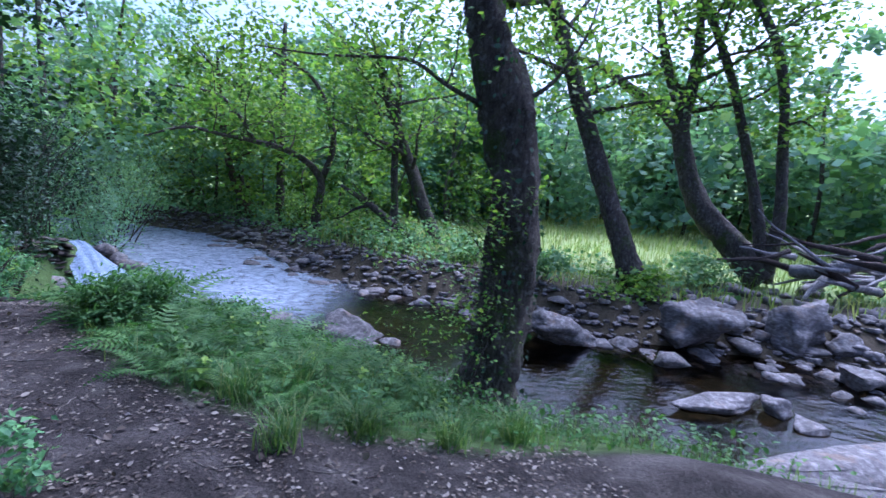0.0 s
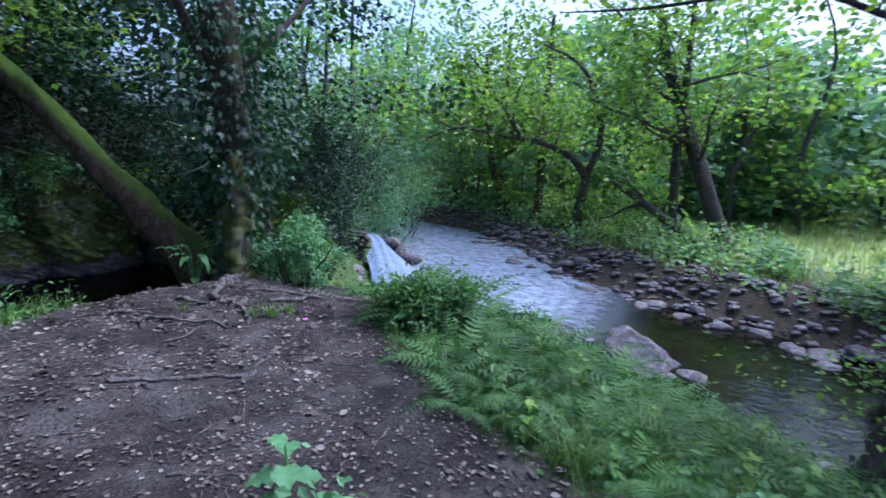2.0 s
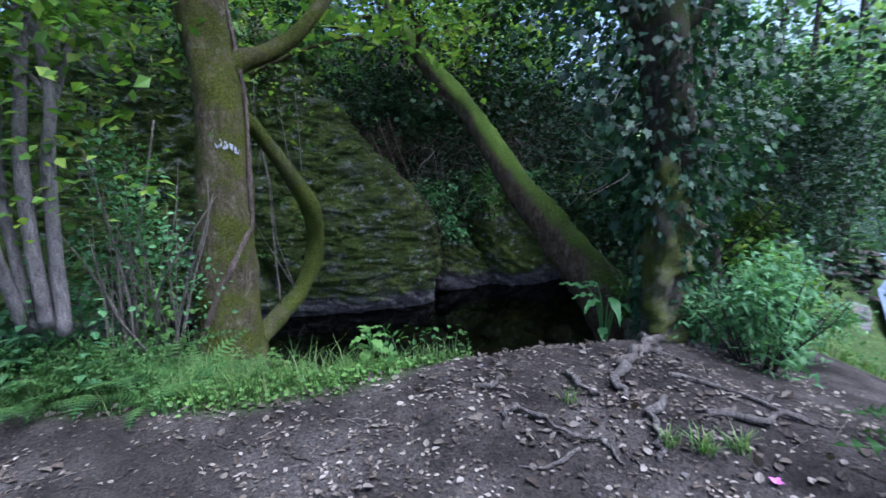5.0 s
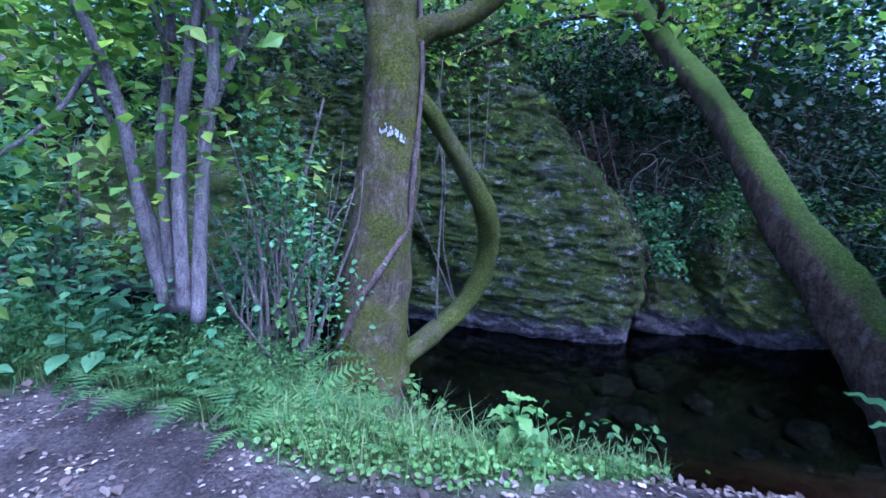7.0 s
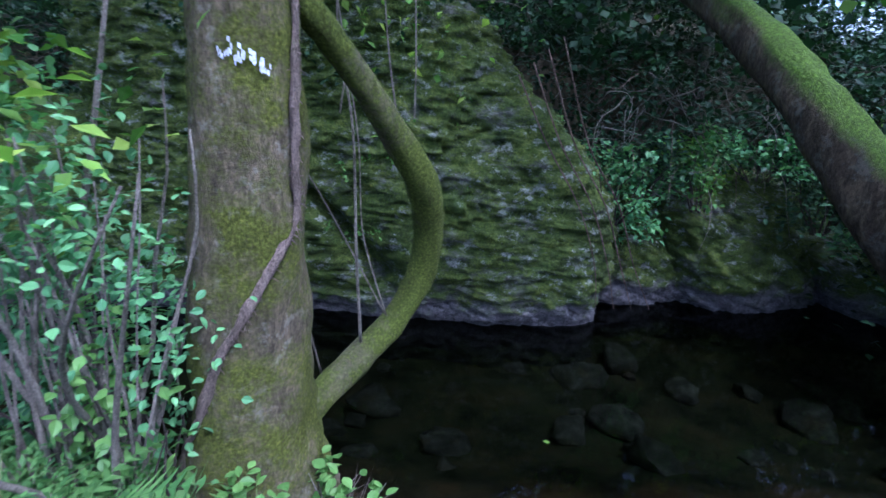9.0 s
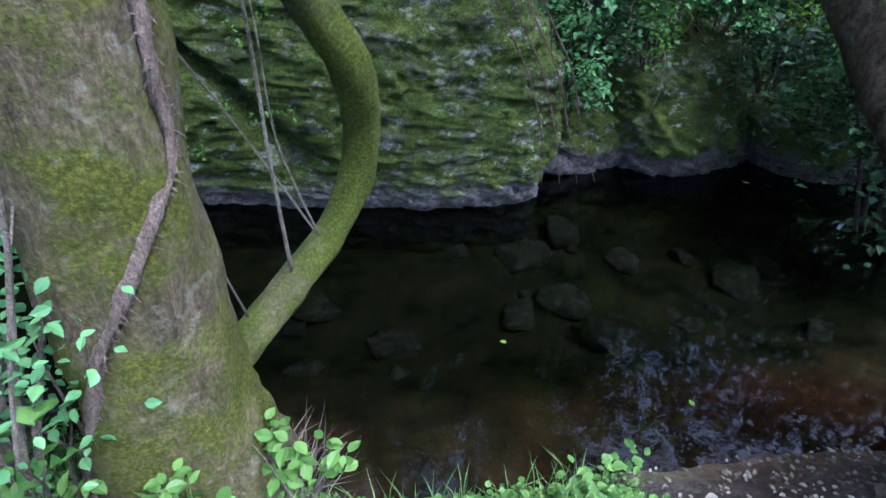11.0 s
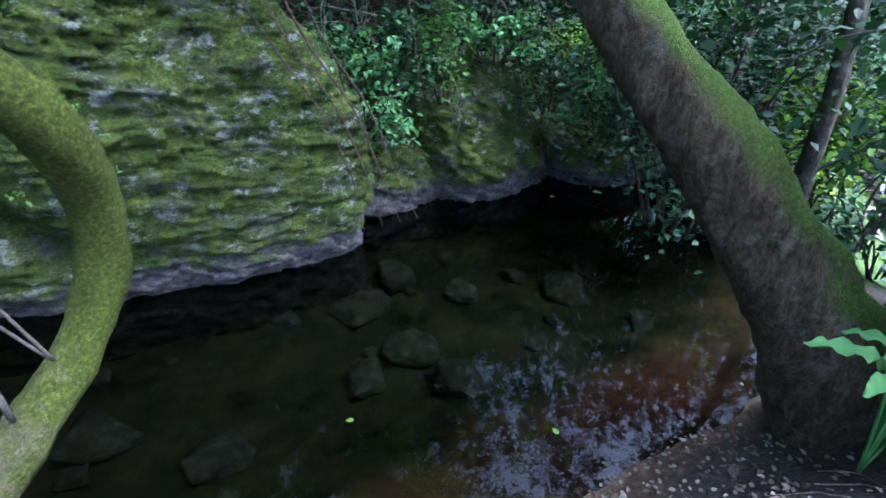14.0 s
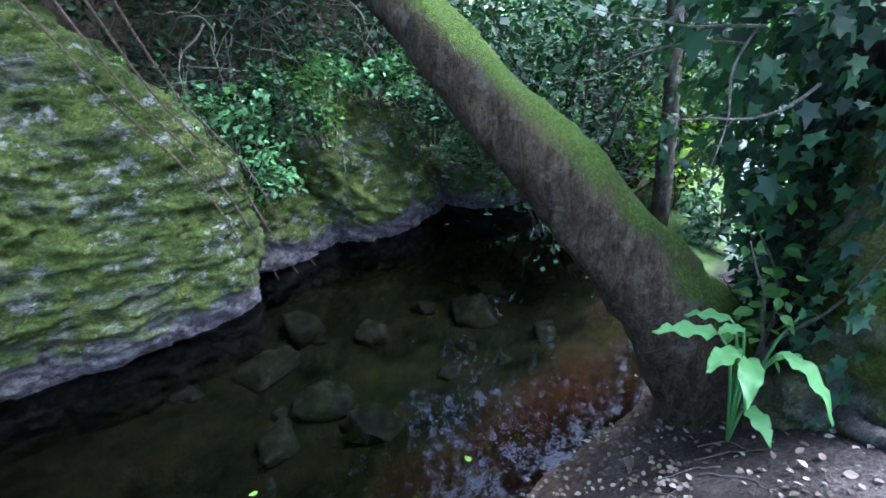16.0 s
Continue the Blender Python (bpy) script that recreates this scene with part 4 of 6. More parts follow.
for pts_, r_ in STEMS:
    part("stem", tube(pts_, np.linspace(r_, r_ * 0.6, len(pts_)), 10, 0.06, 3, 6), M["bark_grey"], hz)
    for _ in range(3):
        q_ = np.array(pts_)
        hl.append(limb(q_[-1 - (_ % 2)], ghz.normal(size=3) + np.array([0, 0, 1.0]), ghz.uniform(0.9, 1.8), r_ * 0.45, ghz, 0.3, 0.3, 4))
part("branchwork", join([tube(p, r, 5, 0, 0, 3) for p, r in hl]), M["bark_grey"], hz)["kind"] = "stuff"
part("crown", crown_on(hl, ghz, 260, 0.085, 0.34, "oval", 0.5), M["leaf_alder"], hz, smooth=False)

# the ivy-clad tree by the stump, and the stump itself
IV = [(3.14, 1.62, -0.25), (3.10, 1.60, 0.4), (3.0, 1.56, 1.2), (2.84, 1.55, 2.2), (2.75, 1.65, 3.4), (2.6, 1.8, 5.0), (2.6, 1.8, 6.6)]
iv = thing("ivy_tree", IV[0], "dark tree thickly clad in climbing ivy", "tree")
giv = np.random.default_rng(81)
part("trunk", tube(IV, [0.26, 0.2, 0.19, 0.18, 0.17, 0.14, 0.08], 14, 0.12, 5, 6), M["bark_dark"], iv)
cl = smooth_curve(IV, 12)
n_ = 6800
s_ = cl[giv.integers(int(len(cl) * 0.14), len(cl), n_)]
a_ = giv.uniform(0, 2 * np.pi, n_)
bulk = np.interp(s_[:, 2], [0.3, 0.9, 1.3, 1.8, 2.3, 3.2, 5.0], [0.20, 0.30, 0.50, 0.58, 0.60, 0.62, 0.6])
rad_ = bulk * np.sqrt(giv.uniform(0.25, 1.1, n_)) * (1 + 0.35 * np.sin(3 * a_ + 2.2 * s_[:, 2]))
pv = s_ + np.stack([np.cos(a_) * rad_, np.sin(a_) * rad_, giv.normal(0, 0.08, n_)], 1)
dv = np.stack([np.cos(a_) * 0.6, np.sin(a_) * 0.6, giv.uniform(-1.2, -0.1, n_)], 1)
part("ivy_foliage", leaves(pv, 0.068, dv, "ivy", giv), M["leaf_ivy"], iv, "glossy dark green ivy leaves", smooth=False)
stems_ = []
for k_ in range(26):
    a0 = giv.uniform(0, 6.28)
    z0 = giv.uniform(1.2, 3.0)
    b0 = np.array([2.72, 1.6, z0])
    stems_.append(limb(b0 + 0.3 * np.array([math.cos(a0), math.sin(a0), 0]), (math.cos(a0), math.sin(a0), giv.uniform(-0.6, 0.5)), giv.uniform(0.3, 0.65), 0.006, giv, 0.5, -0.2, 5))
part("dead_branchwork", join([tube(p, r, 4, 0, 0, 2) for p, r in stems_]), M["twig"], iv)["kind"] = "stuff"
part("limb", tube([(2.7, 1.65, 2.3), (2.3, 1.5, 2.7), (1.9, 1.3, 2.95), (1.4, 1.2, 3.0)], [0.07, 0.05, 0.035, 0.012], 7, 0.1, 2), M["bark_dark"], iv)
part("limb", tube([(2.7, 1.65, 2.1), (3.1, 1.4, 2.5), (3.6, 1.2, 3.1), (4.2, 1.0, 3.9)], [0.06, 0.045, 0.03, 0.012], 7, 0.1, 3), M["bark_dark"], iv)

nc_ = 420
pc_ = np.array([2.78, 1.86, 0]) + np.column_stack([giv.normal(0, 0.17, nc_), giv.normal(0, 0.20, nc_), giv.uniform(0.72, 2.3, nc_)])
pc_[:, 2] += 0.5 * np.abs(pc_[:, 1] - 1.85)
dc_ = np.column_stack([giv.normal(-0.5, 0.4, nc_), giv.normal(-0.2, 0.5, nc_), giv.uniform(-1.3, -0.4, nc_)])
part("ivy_curtain", leaves(pc_, giv.uniform(0.05, 0.09, nc_), dc_, "ivy", giv), M["leaf_ivy"], iv, "broad lobed ivy leaves in a hanging curtain", smooth=False)["kind"] = "stuff"

st = thing("tree_stump", (2.72, 1.31, gz(2.72, 1.31) - 0.1), "pale weathered stump with moss and ivy on it", "stump")
sv, sf = tube([(2.70, 1.33, -0.15), (2.71, 1.33, 0.15), (2.72, 1.33, 0.45), (2.73, 1.34, 0.8), (2.75, 1.36, 1.15), (2.79, 1.42, 1.4)], [0.27, 0.20, 0.17, 0.155, 0.14, 0.08], 20, 0.3, 21, 8)
part("trunk", (sv, sf), M["stump_wood"], st)
for a_, l_ in ((205, 0.55), (240, 0.6), (275, 0.4), (310, 0.4)):
    pts_ = []
    for q in np.linspace(0.10, l_, 6):
        x_, y_ = 2.70 + q * math.cos(radians(a_ + 25 * math.sin(q * 9 + a_))), 1.33 + q * math.sin(radians(a_ + 25 * math.sin(q * 9 + a_)))
        pts_.append((x_, y_, gz(x_, y_) + 0.06 * (1 - q / l_) - 0.004))
    part("root", tube(pts_, np.linspace(0.045, 0.010, 6), 8, 0.22, a_, 4), M["root"], st)
gst = np.random.default_rng(83)
ns_ = 420
a_ = gst.uniform(0, 6.28, ns_)
zz_ = gst.uniform(0.05, 1.3, ns_)
kp = (zz_ > 0.85) | (np.cos(a_ - radians(330)) > 0.35) | (np.cos(a_ - radians(130)) > 0.6)
part("ivy_foliage", leaves(np.stack([2.73 + np.cos(a_) * 0.20, 1.34 + np.sin(a_) * 0.20, zz_], 1)[kp], 0.062, np.stack([np.cos(a_) * 0.5, np.sin(a_) * 0.5, -np.ones(ns_) * 0.8], 1)[kp], "ivy", gst), M["leaf_ivy"], st, "glossy dark green ivy leaves", smooth=False)


# ---- far wood and bushes ----
def far_tree(name, x, y, h, w, seed, leaf, label, group, n=900, size=0.35, low=0.08):
    """A whole tree seen from some way off: stem, limbs and many leaf clumps in uneven masses."""
    g = np.random.default_rng(seed)
    z0 = gz(x, y)
    e = thing(name, (x, y, z0), label, "tree", group)
    tr = np.array([(x, y, z0 - 0.2), (x + g.normal(0, 0.15), y + g.normal(0, 0.15), z0 + h * 0.3), (x + g.normal(0, 0.4), y + g.normal(0, 0.4), z0 + h * 0.65), (x + g.normal(0, 0.5), y + g.normal(0, 0.5), z0 + h * 0.95)])
    part("trunk", tube(tr, np.array([0.013, 0.010, 0.007, 0.002]) * h, 6, 0.1, seed, 3), M["bark_dark"], e)
    k = 20
    c = np.column_stack([g.normal(0, w * 0.36, k), g.normal(0, w * 0.36, k), h * g.uniform(low, 0.98, k)])
    c[:, :2] *= (1.15 - (c[:, 2:3] / h - 0.45) ** 2 * 2.0).clip(0.25)
    rr = w * g.uniform(0.13, 0.27, k)
    idx = g.integers(0, k, n)
    d = g.normal(size=(n, 3))
    d /= np.linalg.norm(d, axis=1)[:, None]
    p = c[idx] + d * (rr[idx] * g.uniform(0.35, 1.1, n))[:, None] * np.array([1, 1, 0.75]) + np.array([x, y, z0])
    p[:, 2] = np.maximum(p[:, 2], z0 + 0.05)
    part("crown", leaves(p, size, None, "clump", g, 0.4), M[leaf], e, smooth=False)
    return e


gw = np.random.default_rng(101)
# wood that closes the valley beyond the bend of the creek
for i_ in range(40):
    t_ = gw.uniform(0, 1)
    x_, y_ = 14 + 20 * t_, 8.5 + 6 * t_ + gw.uniform(-1.5, 9)
    if creek_distance(np.array([x_]), np.array([y_]))[0][0] < 1.2:
        continue
    far_tree("wood_tree", x_, y_, gw.uniform(6, 12), gw.uniform(4, 6), 200 + i_, ("leaf_far_haze", "leaf_blue_haze", "leaf_alder")[i_ % 3], "leafy tree of the creek wood", "trees of the creek wood", 950, 0.27)
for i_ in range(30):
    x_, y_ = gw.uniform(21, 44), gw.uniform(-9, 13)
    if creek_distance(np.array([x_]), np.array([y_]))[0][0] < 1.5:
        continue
    far_tree("wood_tree", x_, y_, gw.uniform(6, 12), gw.uniform(4, 6.5), 300 + i_, ("leaf_alder", "leaf_far_haze", "leaf_blue_haze")[i_ % 3], "leafy tree past the creek", "trees of the creek wood", 900, 0.29)
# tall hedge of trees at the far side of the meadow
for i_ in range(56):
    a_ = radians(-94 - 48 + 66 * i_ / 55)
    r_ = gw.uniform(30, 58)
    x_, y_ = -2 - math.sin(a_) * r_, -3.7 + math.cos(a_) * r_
    far_tree("meadow_tree", x_, y_, gw.uniform(8, 14) * (0.85 if i_ % 3 else 1.0), gw.uniform(6, 9), 400 + i_, ("leaf_blue_haze", "leaf_far_haze", "leaf_blue_haze")[i_ % 3], "leafy tree at the edge of the meadow", "trees round the meadow", 1300, 0.48, 0.03)
# wood on the bank above the pool
for i_ in range(32):
    x_, y_ = gw.uniform(-11, 7.5), gw.uniform(6.9, 15)
    far_tree("bank_tree", x_, y_, gw.uniform(2.6, 5.6), gw.uniform(2.6, 4.2), 500 + i_, ("leaf_alder", "leaf_shaded", "leaf_far_haze", "leaf_shaded")[i_ % 4], "leafy tree on the bank above the pool", "trees on the bank", 1300, 0.16)
for i_ in range(10):
    x_, y_ = gw.uniform(-12, -5.5), gw.uniform(3.0, 7)
    far_tree("bank_tree", x_, y_, gw.uniform(4, 7), gw.uniform(2.6, 4.0), 560 + i_, ("leaf_alder", "leaf_far_haze")[i_ % 2], "leafy tree on the bank above the pool", "trees on the bank", 1500, 0.15)
# four trees added to keep light off the pool rocks, in shade-dark leaves
far_tree("outlet_shade_tree", 5.1, 3.1, 6.8, 3.4, 590, "leaf_shaded", "shade-coloured leafy tree added by the pool outlet", "trees on the bank", 1500, 0.10, 0.42)
far_tree("outlet_shade_tree", 6.6, 4.9, 7.2, 3.4, 591, "leaf_shaded", "shade-coloured leafy tree added by the pool outlet", "trees on the bank", 2000, 0.11, 0.3)
far_tree("bank_tree", 3.6, 6.5, 6.0, 3.4, 592, "leaf_shaded", "shade-coloured tree added to overhang the pool", "trees on the bank", 3600, 0.10, 0.25)
far_tree("bank_tree", 0.6, 6.9, 5.0, 3.4, 593, "leaf_shaded", "shade-coloured tree added to overhang the pool", "trees on the bank", 3000, 0.10, 0.2)
# unseen wood added behind the path to close off the light
for i_ in range(9):
    a_ = radians(gw.uniform(150, 205))
    r_ = gw.uniform(8, 15)
    x_, y_ = -1.5 + math.cos(a_) * r_, -4 + math.sin(a_) * r_
    far_tree("unseen_path_tree", x_, y_, gw.uniform(6, 9), gw.uniform(4, 6), 600 + i_, "leaf_alder", "unseen leafy tree closing off light behind the path", "trees beside the path", 650, 0.22)


# ---- ground cover ----
def area(n, x0, x1, y0, y1, g, keep):
    """Points strewn evenly over a rectangle, of which keep(x, y) picks some."""
    p = np.column_stack([g.uniform(x0, x1, n), g.uniform(y0, y1, n)])
    return p[keep(p[:, 0], p[:, 1]) > g.uniform(0, 1, n)]


def bare(x, y):
    return path_dirt(x, y)


def bank_keep(x, y):
    d, s = creek_distance(x, y)
    return (s < 0) * (d > 0.15) * (1 - bare(x, y)) * (y < shore(x) - 0.1) * (0.45 + 0.55 * (wobble(1.1 * x, 1.1 * y) > -0.25))


gg = np.random.default_rng(900)
p_ = area(18000, 0.4, 8.5, -7.5, 2.0, gg, bank_keep)
near_ = np.hypot(p_[:, 0] + 1, p_[:, 1] + 2.5) < 5.2
ob = part("bank_grass", blades(on_ground(p_[near_]), 0.21, 0.0032, 0.75, gg), M["grass"], None, smooth=False)
tagged(ob, "soft green grass on the creek bank", "grass", "", "stuff")
ob = part("bank_grass", blades(on_ground(p_[~near_]), 0.17, 0.006, 0.7, gg), M["grass"], None, smooth=False)
tagged(ob, "taller green grass by the creek", "grass", "", "stuff")
p_ = area(24000, 0.4, 9.0, -7.0, 2.0, gg, bank_keep)
q_ = on_ground(p_)
q_[:, 2] += gg.uniform(0.02, 0.42, len(q_)) ** 1.3
ob = part("bank_herbs", leaves(q_, 0.05, None, "leaf", gg, 0.6), M["leaf_fern"], None, smooth=False)
tagged(ob, "low leafy herbs among the bank grass", "undergrowth", "", "stuff")


def near_rim(x, y):
    s = shore(x)
    return (1 - bare(x, y)) * (y < s - 0.12) * (y > 0.9)


p_ = area(26000, -4.5, 1.35, 0.9, 3.0, gg, near_rim)
q_ = on_ground(p_)
front = (q_[:, 0] > -0.75)
q2 = q_[front].copy()
q2[:, 2] += gg.uniform(0.01, 0.09, len(q2))
ob = part("rim_herbs", leaves(q2, 0.028, None, "round", gg, 0.75), M["leaf_bright"], None, smooth=False)
tagged(ob, "bright low creeping herbs along the pool rim", "undergrowth", "", "stuff")
ob = part("rim_grass", blades(q_[gg.uniform(0, 1, len(q_)) < 0.5], 0.17, 0.003, 0.7, gg), M["grass"], None, smooth=False)
tagged(ob, "fresh green grass along the pool rim", "grass", "", "stuff")
q3 = q_[~front]
q3 = np.concatenate([q3, q3 + gg.normal(0, 0.03, q3.shape)])
q3[:, 2] += gg.uniform(0.02, 0.4, len(q3)) ** 1.2
ob = part("rim_undergrowth", leaves(q3, 0.042, None, "slim", gg, 0.45), M["leaf_fern"], None, smooth=False)
tagged(ob, "dense green undergrowth beside the pool", "undergrowth", "", "stuff")
# meadow grass past the creek
p_ = area(26000, 4, 40, -40, 0, gg, lambda x, y: (creek_distance(x, y)[1] > 0) * (creek_distance(x, y)[0] > 1.3))
ob = part("meadow_grass", blades(on_ground(p_), 0.45, 0.016, 0.5, gg), M["grass_dry"], None, smooth=False)
tagged(ob, "pale tall grass of the meadow", "grass", "", "stuff")
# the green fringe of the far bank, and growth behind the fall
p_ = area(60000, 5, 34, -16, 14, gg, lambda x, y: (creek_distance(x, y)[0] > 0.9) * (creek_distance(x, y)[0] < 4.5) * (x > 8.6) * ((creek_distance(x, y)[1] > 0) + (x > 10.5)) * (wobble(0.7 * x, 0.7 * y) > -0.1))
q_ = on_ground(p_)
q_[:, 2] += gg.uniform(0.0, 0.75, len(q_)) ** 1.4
ob = part("far_bank_growth", leaves(q_, 0.15, None, "clump", gg, 0.5), M["leaf_far_haze"], None, smooth=False)
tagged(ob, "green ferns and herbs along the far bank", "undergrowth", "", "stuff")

# thicket that covers the bank above the pool, its leaf colour darkened for shade
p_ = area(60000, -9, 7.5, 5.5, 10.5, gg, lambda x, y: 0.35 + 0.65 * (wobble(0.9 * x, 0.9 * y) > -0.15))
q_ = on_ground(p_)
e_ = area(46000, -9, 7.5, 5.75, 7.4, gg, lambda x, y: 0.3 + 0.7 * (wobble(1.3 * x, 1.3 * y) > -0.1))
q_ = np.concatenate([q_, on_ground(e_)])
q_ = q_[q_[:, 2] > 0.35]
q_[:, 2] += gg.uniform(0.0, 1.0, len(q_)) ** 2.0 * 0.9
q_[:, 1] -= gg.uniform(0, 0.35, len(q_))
ob = part("bank_thicket", leaves(q_, 0.075, None, "oval", gg, 0.4), M["leaf_shaded"], None, smooth=False)
tagged(ob, "tangled thicket on the steep bank, coloured for shade", "undergrowth", "", "stuff")
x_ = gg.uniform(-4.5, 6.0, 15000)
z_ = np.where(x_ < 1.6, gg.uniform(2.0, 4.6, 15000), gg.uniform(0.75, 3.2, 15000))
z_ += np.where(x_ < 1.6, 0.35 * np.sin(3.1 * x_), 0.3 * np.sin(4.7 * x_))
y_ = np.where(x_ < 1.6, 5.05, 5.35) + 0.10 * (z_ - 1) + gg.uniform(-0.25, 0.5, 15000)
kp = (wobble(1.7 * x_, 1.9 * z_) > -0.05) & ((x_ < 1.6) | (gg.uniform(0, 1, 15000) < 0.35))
ob = part("overhanging_growth", leaves(np.stack([x_, y_, z_], 1)[kp], 0.065, None, "oval", gg, 0.4), M["leaf_shaded"], None, smooth=False)
tagged(ob, "shade-coloured leaves overhanging the top of the rocks", "undergrowth", "", "stuff")
tw = []
for k_ in range(700):
    x_ = gg.uniform(-4.5, 6.0)
    y_ = gg.uniform(5.85, 7.3)
    z_ = gz(x_, y_)
    if z_ < 0.7:
        continue
    tw.append(limb((x_, y_, z_), (gg.normal(0, 0.6), -abs(gg.normal(0.5, 0.4)), gg.normal(0.2, 0.8)), gg.uniform(0.4, 1.3), gg.uniform(0.004, 0.012), gg, 0.5, -0.35, 5))
ob = part("bank_roots", join([tube(p, r, 4, 0, 0, 2) for p, r in tw]), M["root"], None)
tagged(ob, "tangle of dry roots and twigs hanging from the bank", "roots", "", "stuff")


def bush(name, place, size, n, leaf, label, seed, leafsize=0.07, kind="oval", stems=9, group="bushes", bark="dark_twig", flat=0.5, category="bush"):
    g = np.random.default_rng(seed)
    e = thing(name, place, label, category, group)
    ls = []
    for i in range(stems):
        a = g.uniform(0, 6.28)
        ls.append(limb(np.array(place) + np.array([math.cos(a) * size[0] * 0.2, math.sin(a) * size[1] * 0.2, -0.05]), (math.cos(a) * size[0], math.sin(a) * size[1], size[2] * 1.4), size[2] * g.uniform(0.7, 1.1), 0.006 + 0.006 * size[2], g, 0.25, 0.1, 5))
    for p, r in ls:
        part("stem", tube(p, r, 5, 0, 0, 2), M[bark], e)
    k = 10
    c = np.column_stack([g.normal(0, 0.42, k) * size[0], g.normal(0, 0.42, k) * size[1], g.uniform(0.2, 0.95, k) * size[2]])
    i = g.integers(0, k, n)
    q = c[i] + g.normal(0, 1, (n, 3)) * np.array(size) * np.array([0.24, 0.24, 0.13]) + np.array(place)
    q[:, 2] = np.maximum(q[:, 2], place[2] + 0.02)
    part("foliage", leaves(q, leafsize, None, kind, g, flat), M[leaf], e, smooth=False)
    return e


# bushes that close the bank by the ivy tree and the fall, mostly shade-coloured
for i_, (x_, y_, sx, sz, lf, n_) in enumerate(((4.6, 3.9, 1.0, 2.6, "leaf_shaded", 2600), (5.6, 4.6, 1.3, 3.4, "leaf_shaded", 3000), (6.8, 5.4, 1.4, 3.6, "leaf_shaded", 3000), (5.0, 6.4, 1.5, 3.0, "leaf_shaded", 2600), (8.0, 6.2, 1.5, 3.2, "leaf_far_haze", 2400), (7.9, 4.7, 1.0, 3.6, "leaf_shaded", 4200), (8.6, 5.3, 1.0, 3.2, "leaf_shaded", 3000), (9.9, 5.4, 1.4, 3.4, "leaf_shaded", 3800), (11.3, 6.0, 1.2, 2.6, "leaf_shaded", 2600), (4.5, 1.85, 0.3, 0.9, "leaf_alder", 1000), (5.25, 2.4, 0.35, 1.0, "leaf_ivy", 1300), (5.8, 3.2, 0.6, 1.2, "leaf_alder", 1300), (6.7, 3.7, 0.6, 1.1, "leaf_ivy", 1300), (3.55, 1.75, 0.3, 0.7, "leaf_ivy", 700))):
    bush("bush", (x_, y_, max(gz(x_, y_), -0.6)), (sx, sx, sz), n_, lf, "leafy, mostly shade-coloured bush above the pool outlet", 700 + i_, 0.085, group="bushes by the pool outlet")
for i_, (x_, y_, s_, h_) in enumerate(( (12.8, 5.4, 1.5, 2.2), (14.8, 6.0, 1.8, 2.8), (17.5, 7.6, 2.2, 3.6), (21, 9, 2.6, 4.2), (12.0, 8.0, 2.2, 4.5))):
    bush("willow_bush", (x_, y_, gz(x_, y_)), (s_, s_, h_), 2200, ("leaf_blue_haze", "leaf_far_haze")[i_ % 2], "willow bush behind the fall, paled for haze", 720 + i_, 0.15, "slim", group="bushes behind the fall")
for i_, (x_, y_, s_, h_) in enumerate(((13.5, -3.4, 1.3, 1.1), (15.5, -1.6, 1.4, 1.2), (12.2, -5.2, 1.0, 0.9), (17, 0.2, 1.5, 1.4), (9.6, -7.0, 0.9, 0.8), (8.6, -9.0, 0.9, 0.7), (10.2, -11.6, 1.0, 0.8), (19.5, 1.5, 1.5, 1.3))):
    bush("bank_bush", (x_, y_, gz(x_, y_)), (s_, s_, h_), 900, ("leaf_far_haze", "leaf_alder")[i_ % 2], "low leafy bush on the far creek bank", 740 + i_, 0.12, "clump", group="bushes on the far bank")
# growth that hangs over the low rocks on the far side of the pool
for i_, (x_, y_, z_, sx, sz, n_, lf) in enumerate(((1.95, 5.15, 0.35, 0.35, 0.8, 700, "leaf_nettle"), (2.35, 5.35, 0.75, 0.45, 0.5, 700, "leaf_shaded"), (2.9, 5.3, 0.55, 0.35, 0.7, 600, "leaf_fern"), (3.45, 5.3, 0.85, 0.5, 0.4, 700, "leaf_nettle"), (4.1, 5.2, 0.35, 0.4, 0.8, 800, "leaf_shaded"), (4.7, 5.0, 0.1, 0.45, 0.6, 800, "leaf_nettle"), (5.4, 4.8, -0.1, 0.5, 0.5, 800, "leaf_shaded"))):
    bush("hanging_growth", (x_, y_, z_), (sx, 0.22, sz), n_, lf, "herbs and creepers hanging over the pool rock", 860 + i_, 0.06, "oval", 8, "tufts on the rocks", category="plant")
# ferny mound between the path and the creek, and the shade-coloured mass over the dam
bush("fern_mound", (2.72, -1.12, gz(2.72, -1.12)), (0.46, 0.46, 0.46), 2600, "leaf_fern", "dense green fern mound beside the path", 880, 0.075, "slim", 14, "ferns by the path", category="fern")
bush("fern_mound", (3.5, -1.5, gz(3.5, -1.5)), (0.45, 0.5, 0.3), 1700, "leaf_fern", "dense green fern mound beside the path", 881, 0.075, "slim", 12, "ferns by the path", category="fern")
bush("bush", (6.3, 3.0, gz(6.3, 3.0)), (0.9, 0.8, 2.7), 3600, "leaf_shaded", "leafy, mostly shade-coloured bush above the pool outlet", 882, 0.075, group="bushes by the pool outlet")
# grassy drooping bushes by the way past the stump
bush("drooping_bush", (3.15, 0.85, gz(3.15, 0.85)), (0.42, 0.38, 0.85), 2600, "leaf_nettle", "fine-leaved green bush drooping over the path edge", 760, 0.075, "slim", 14, "bushes by the stump")
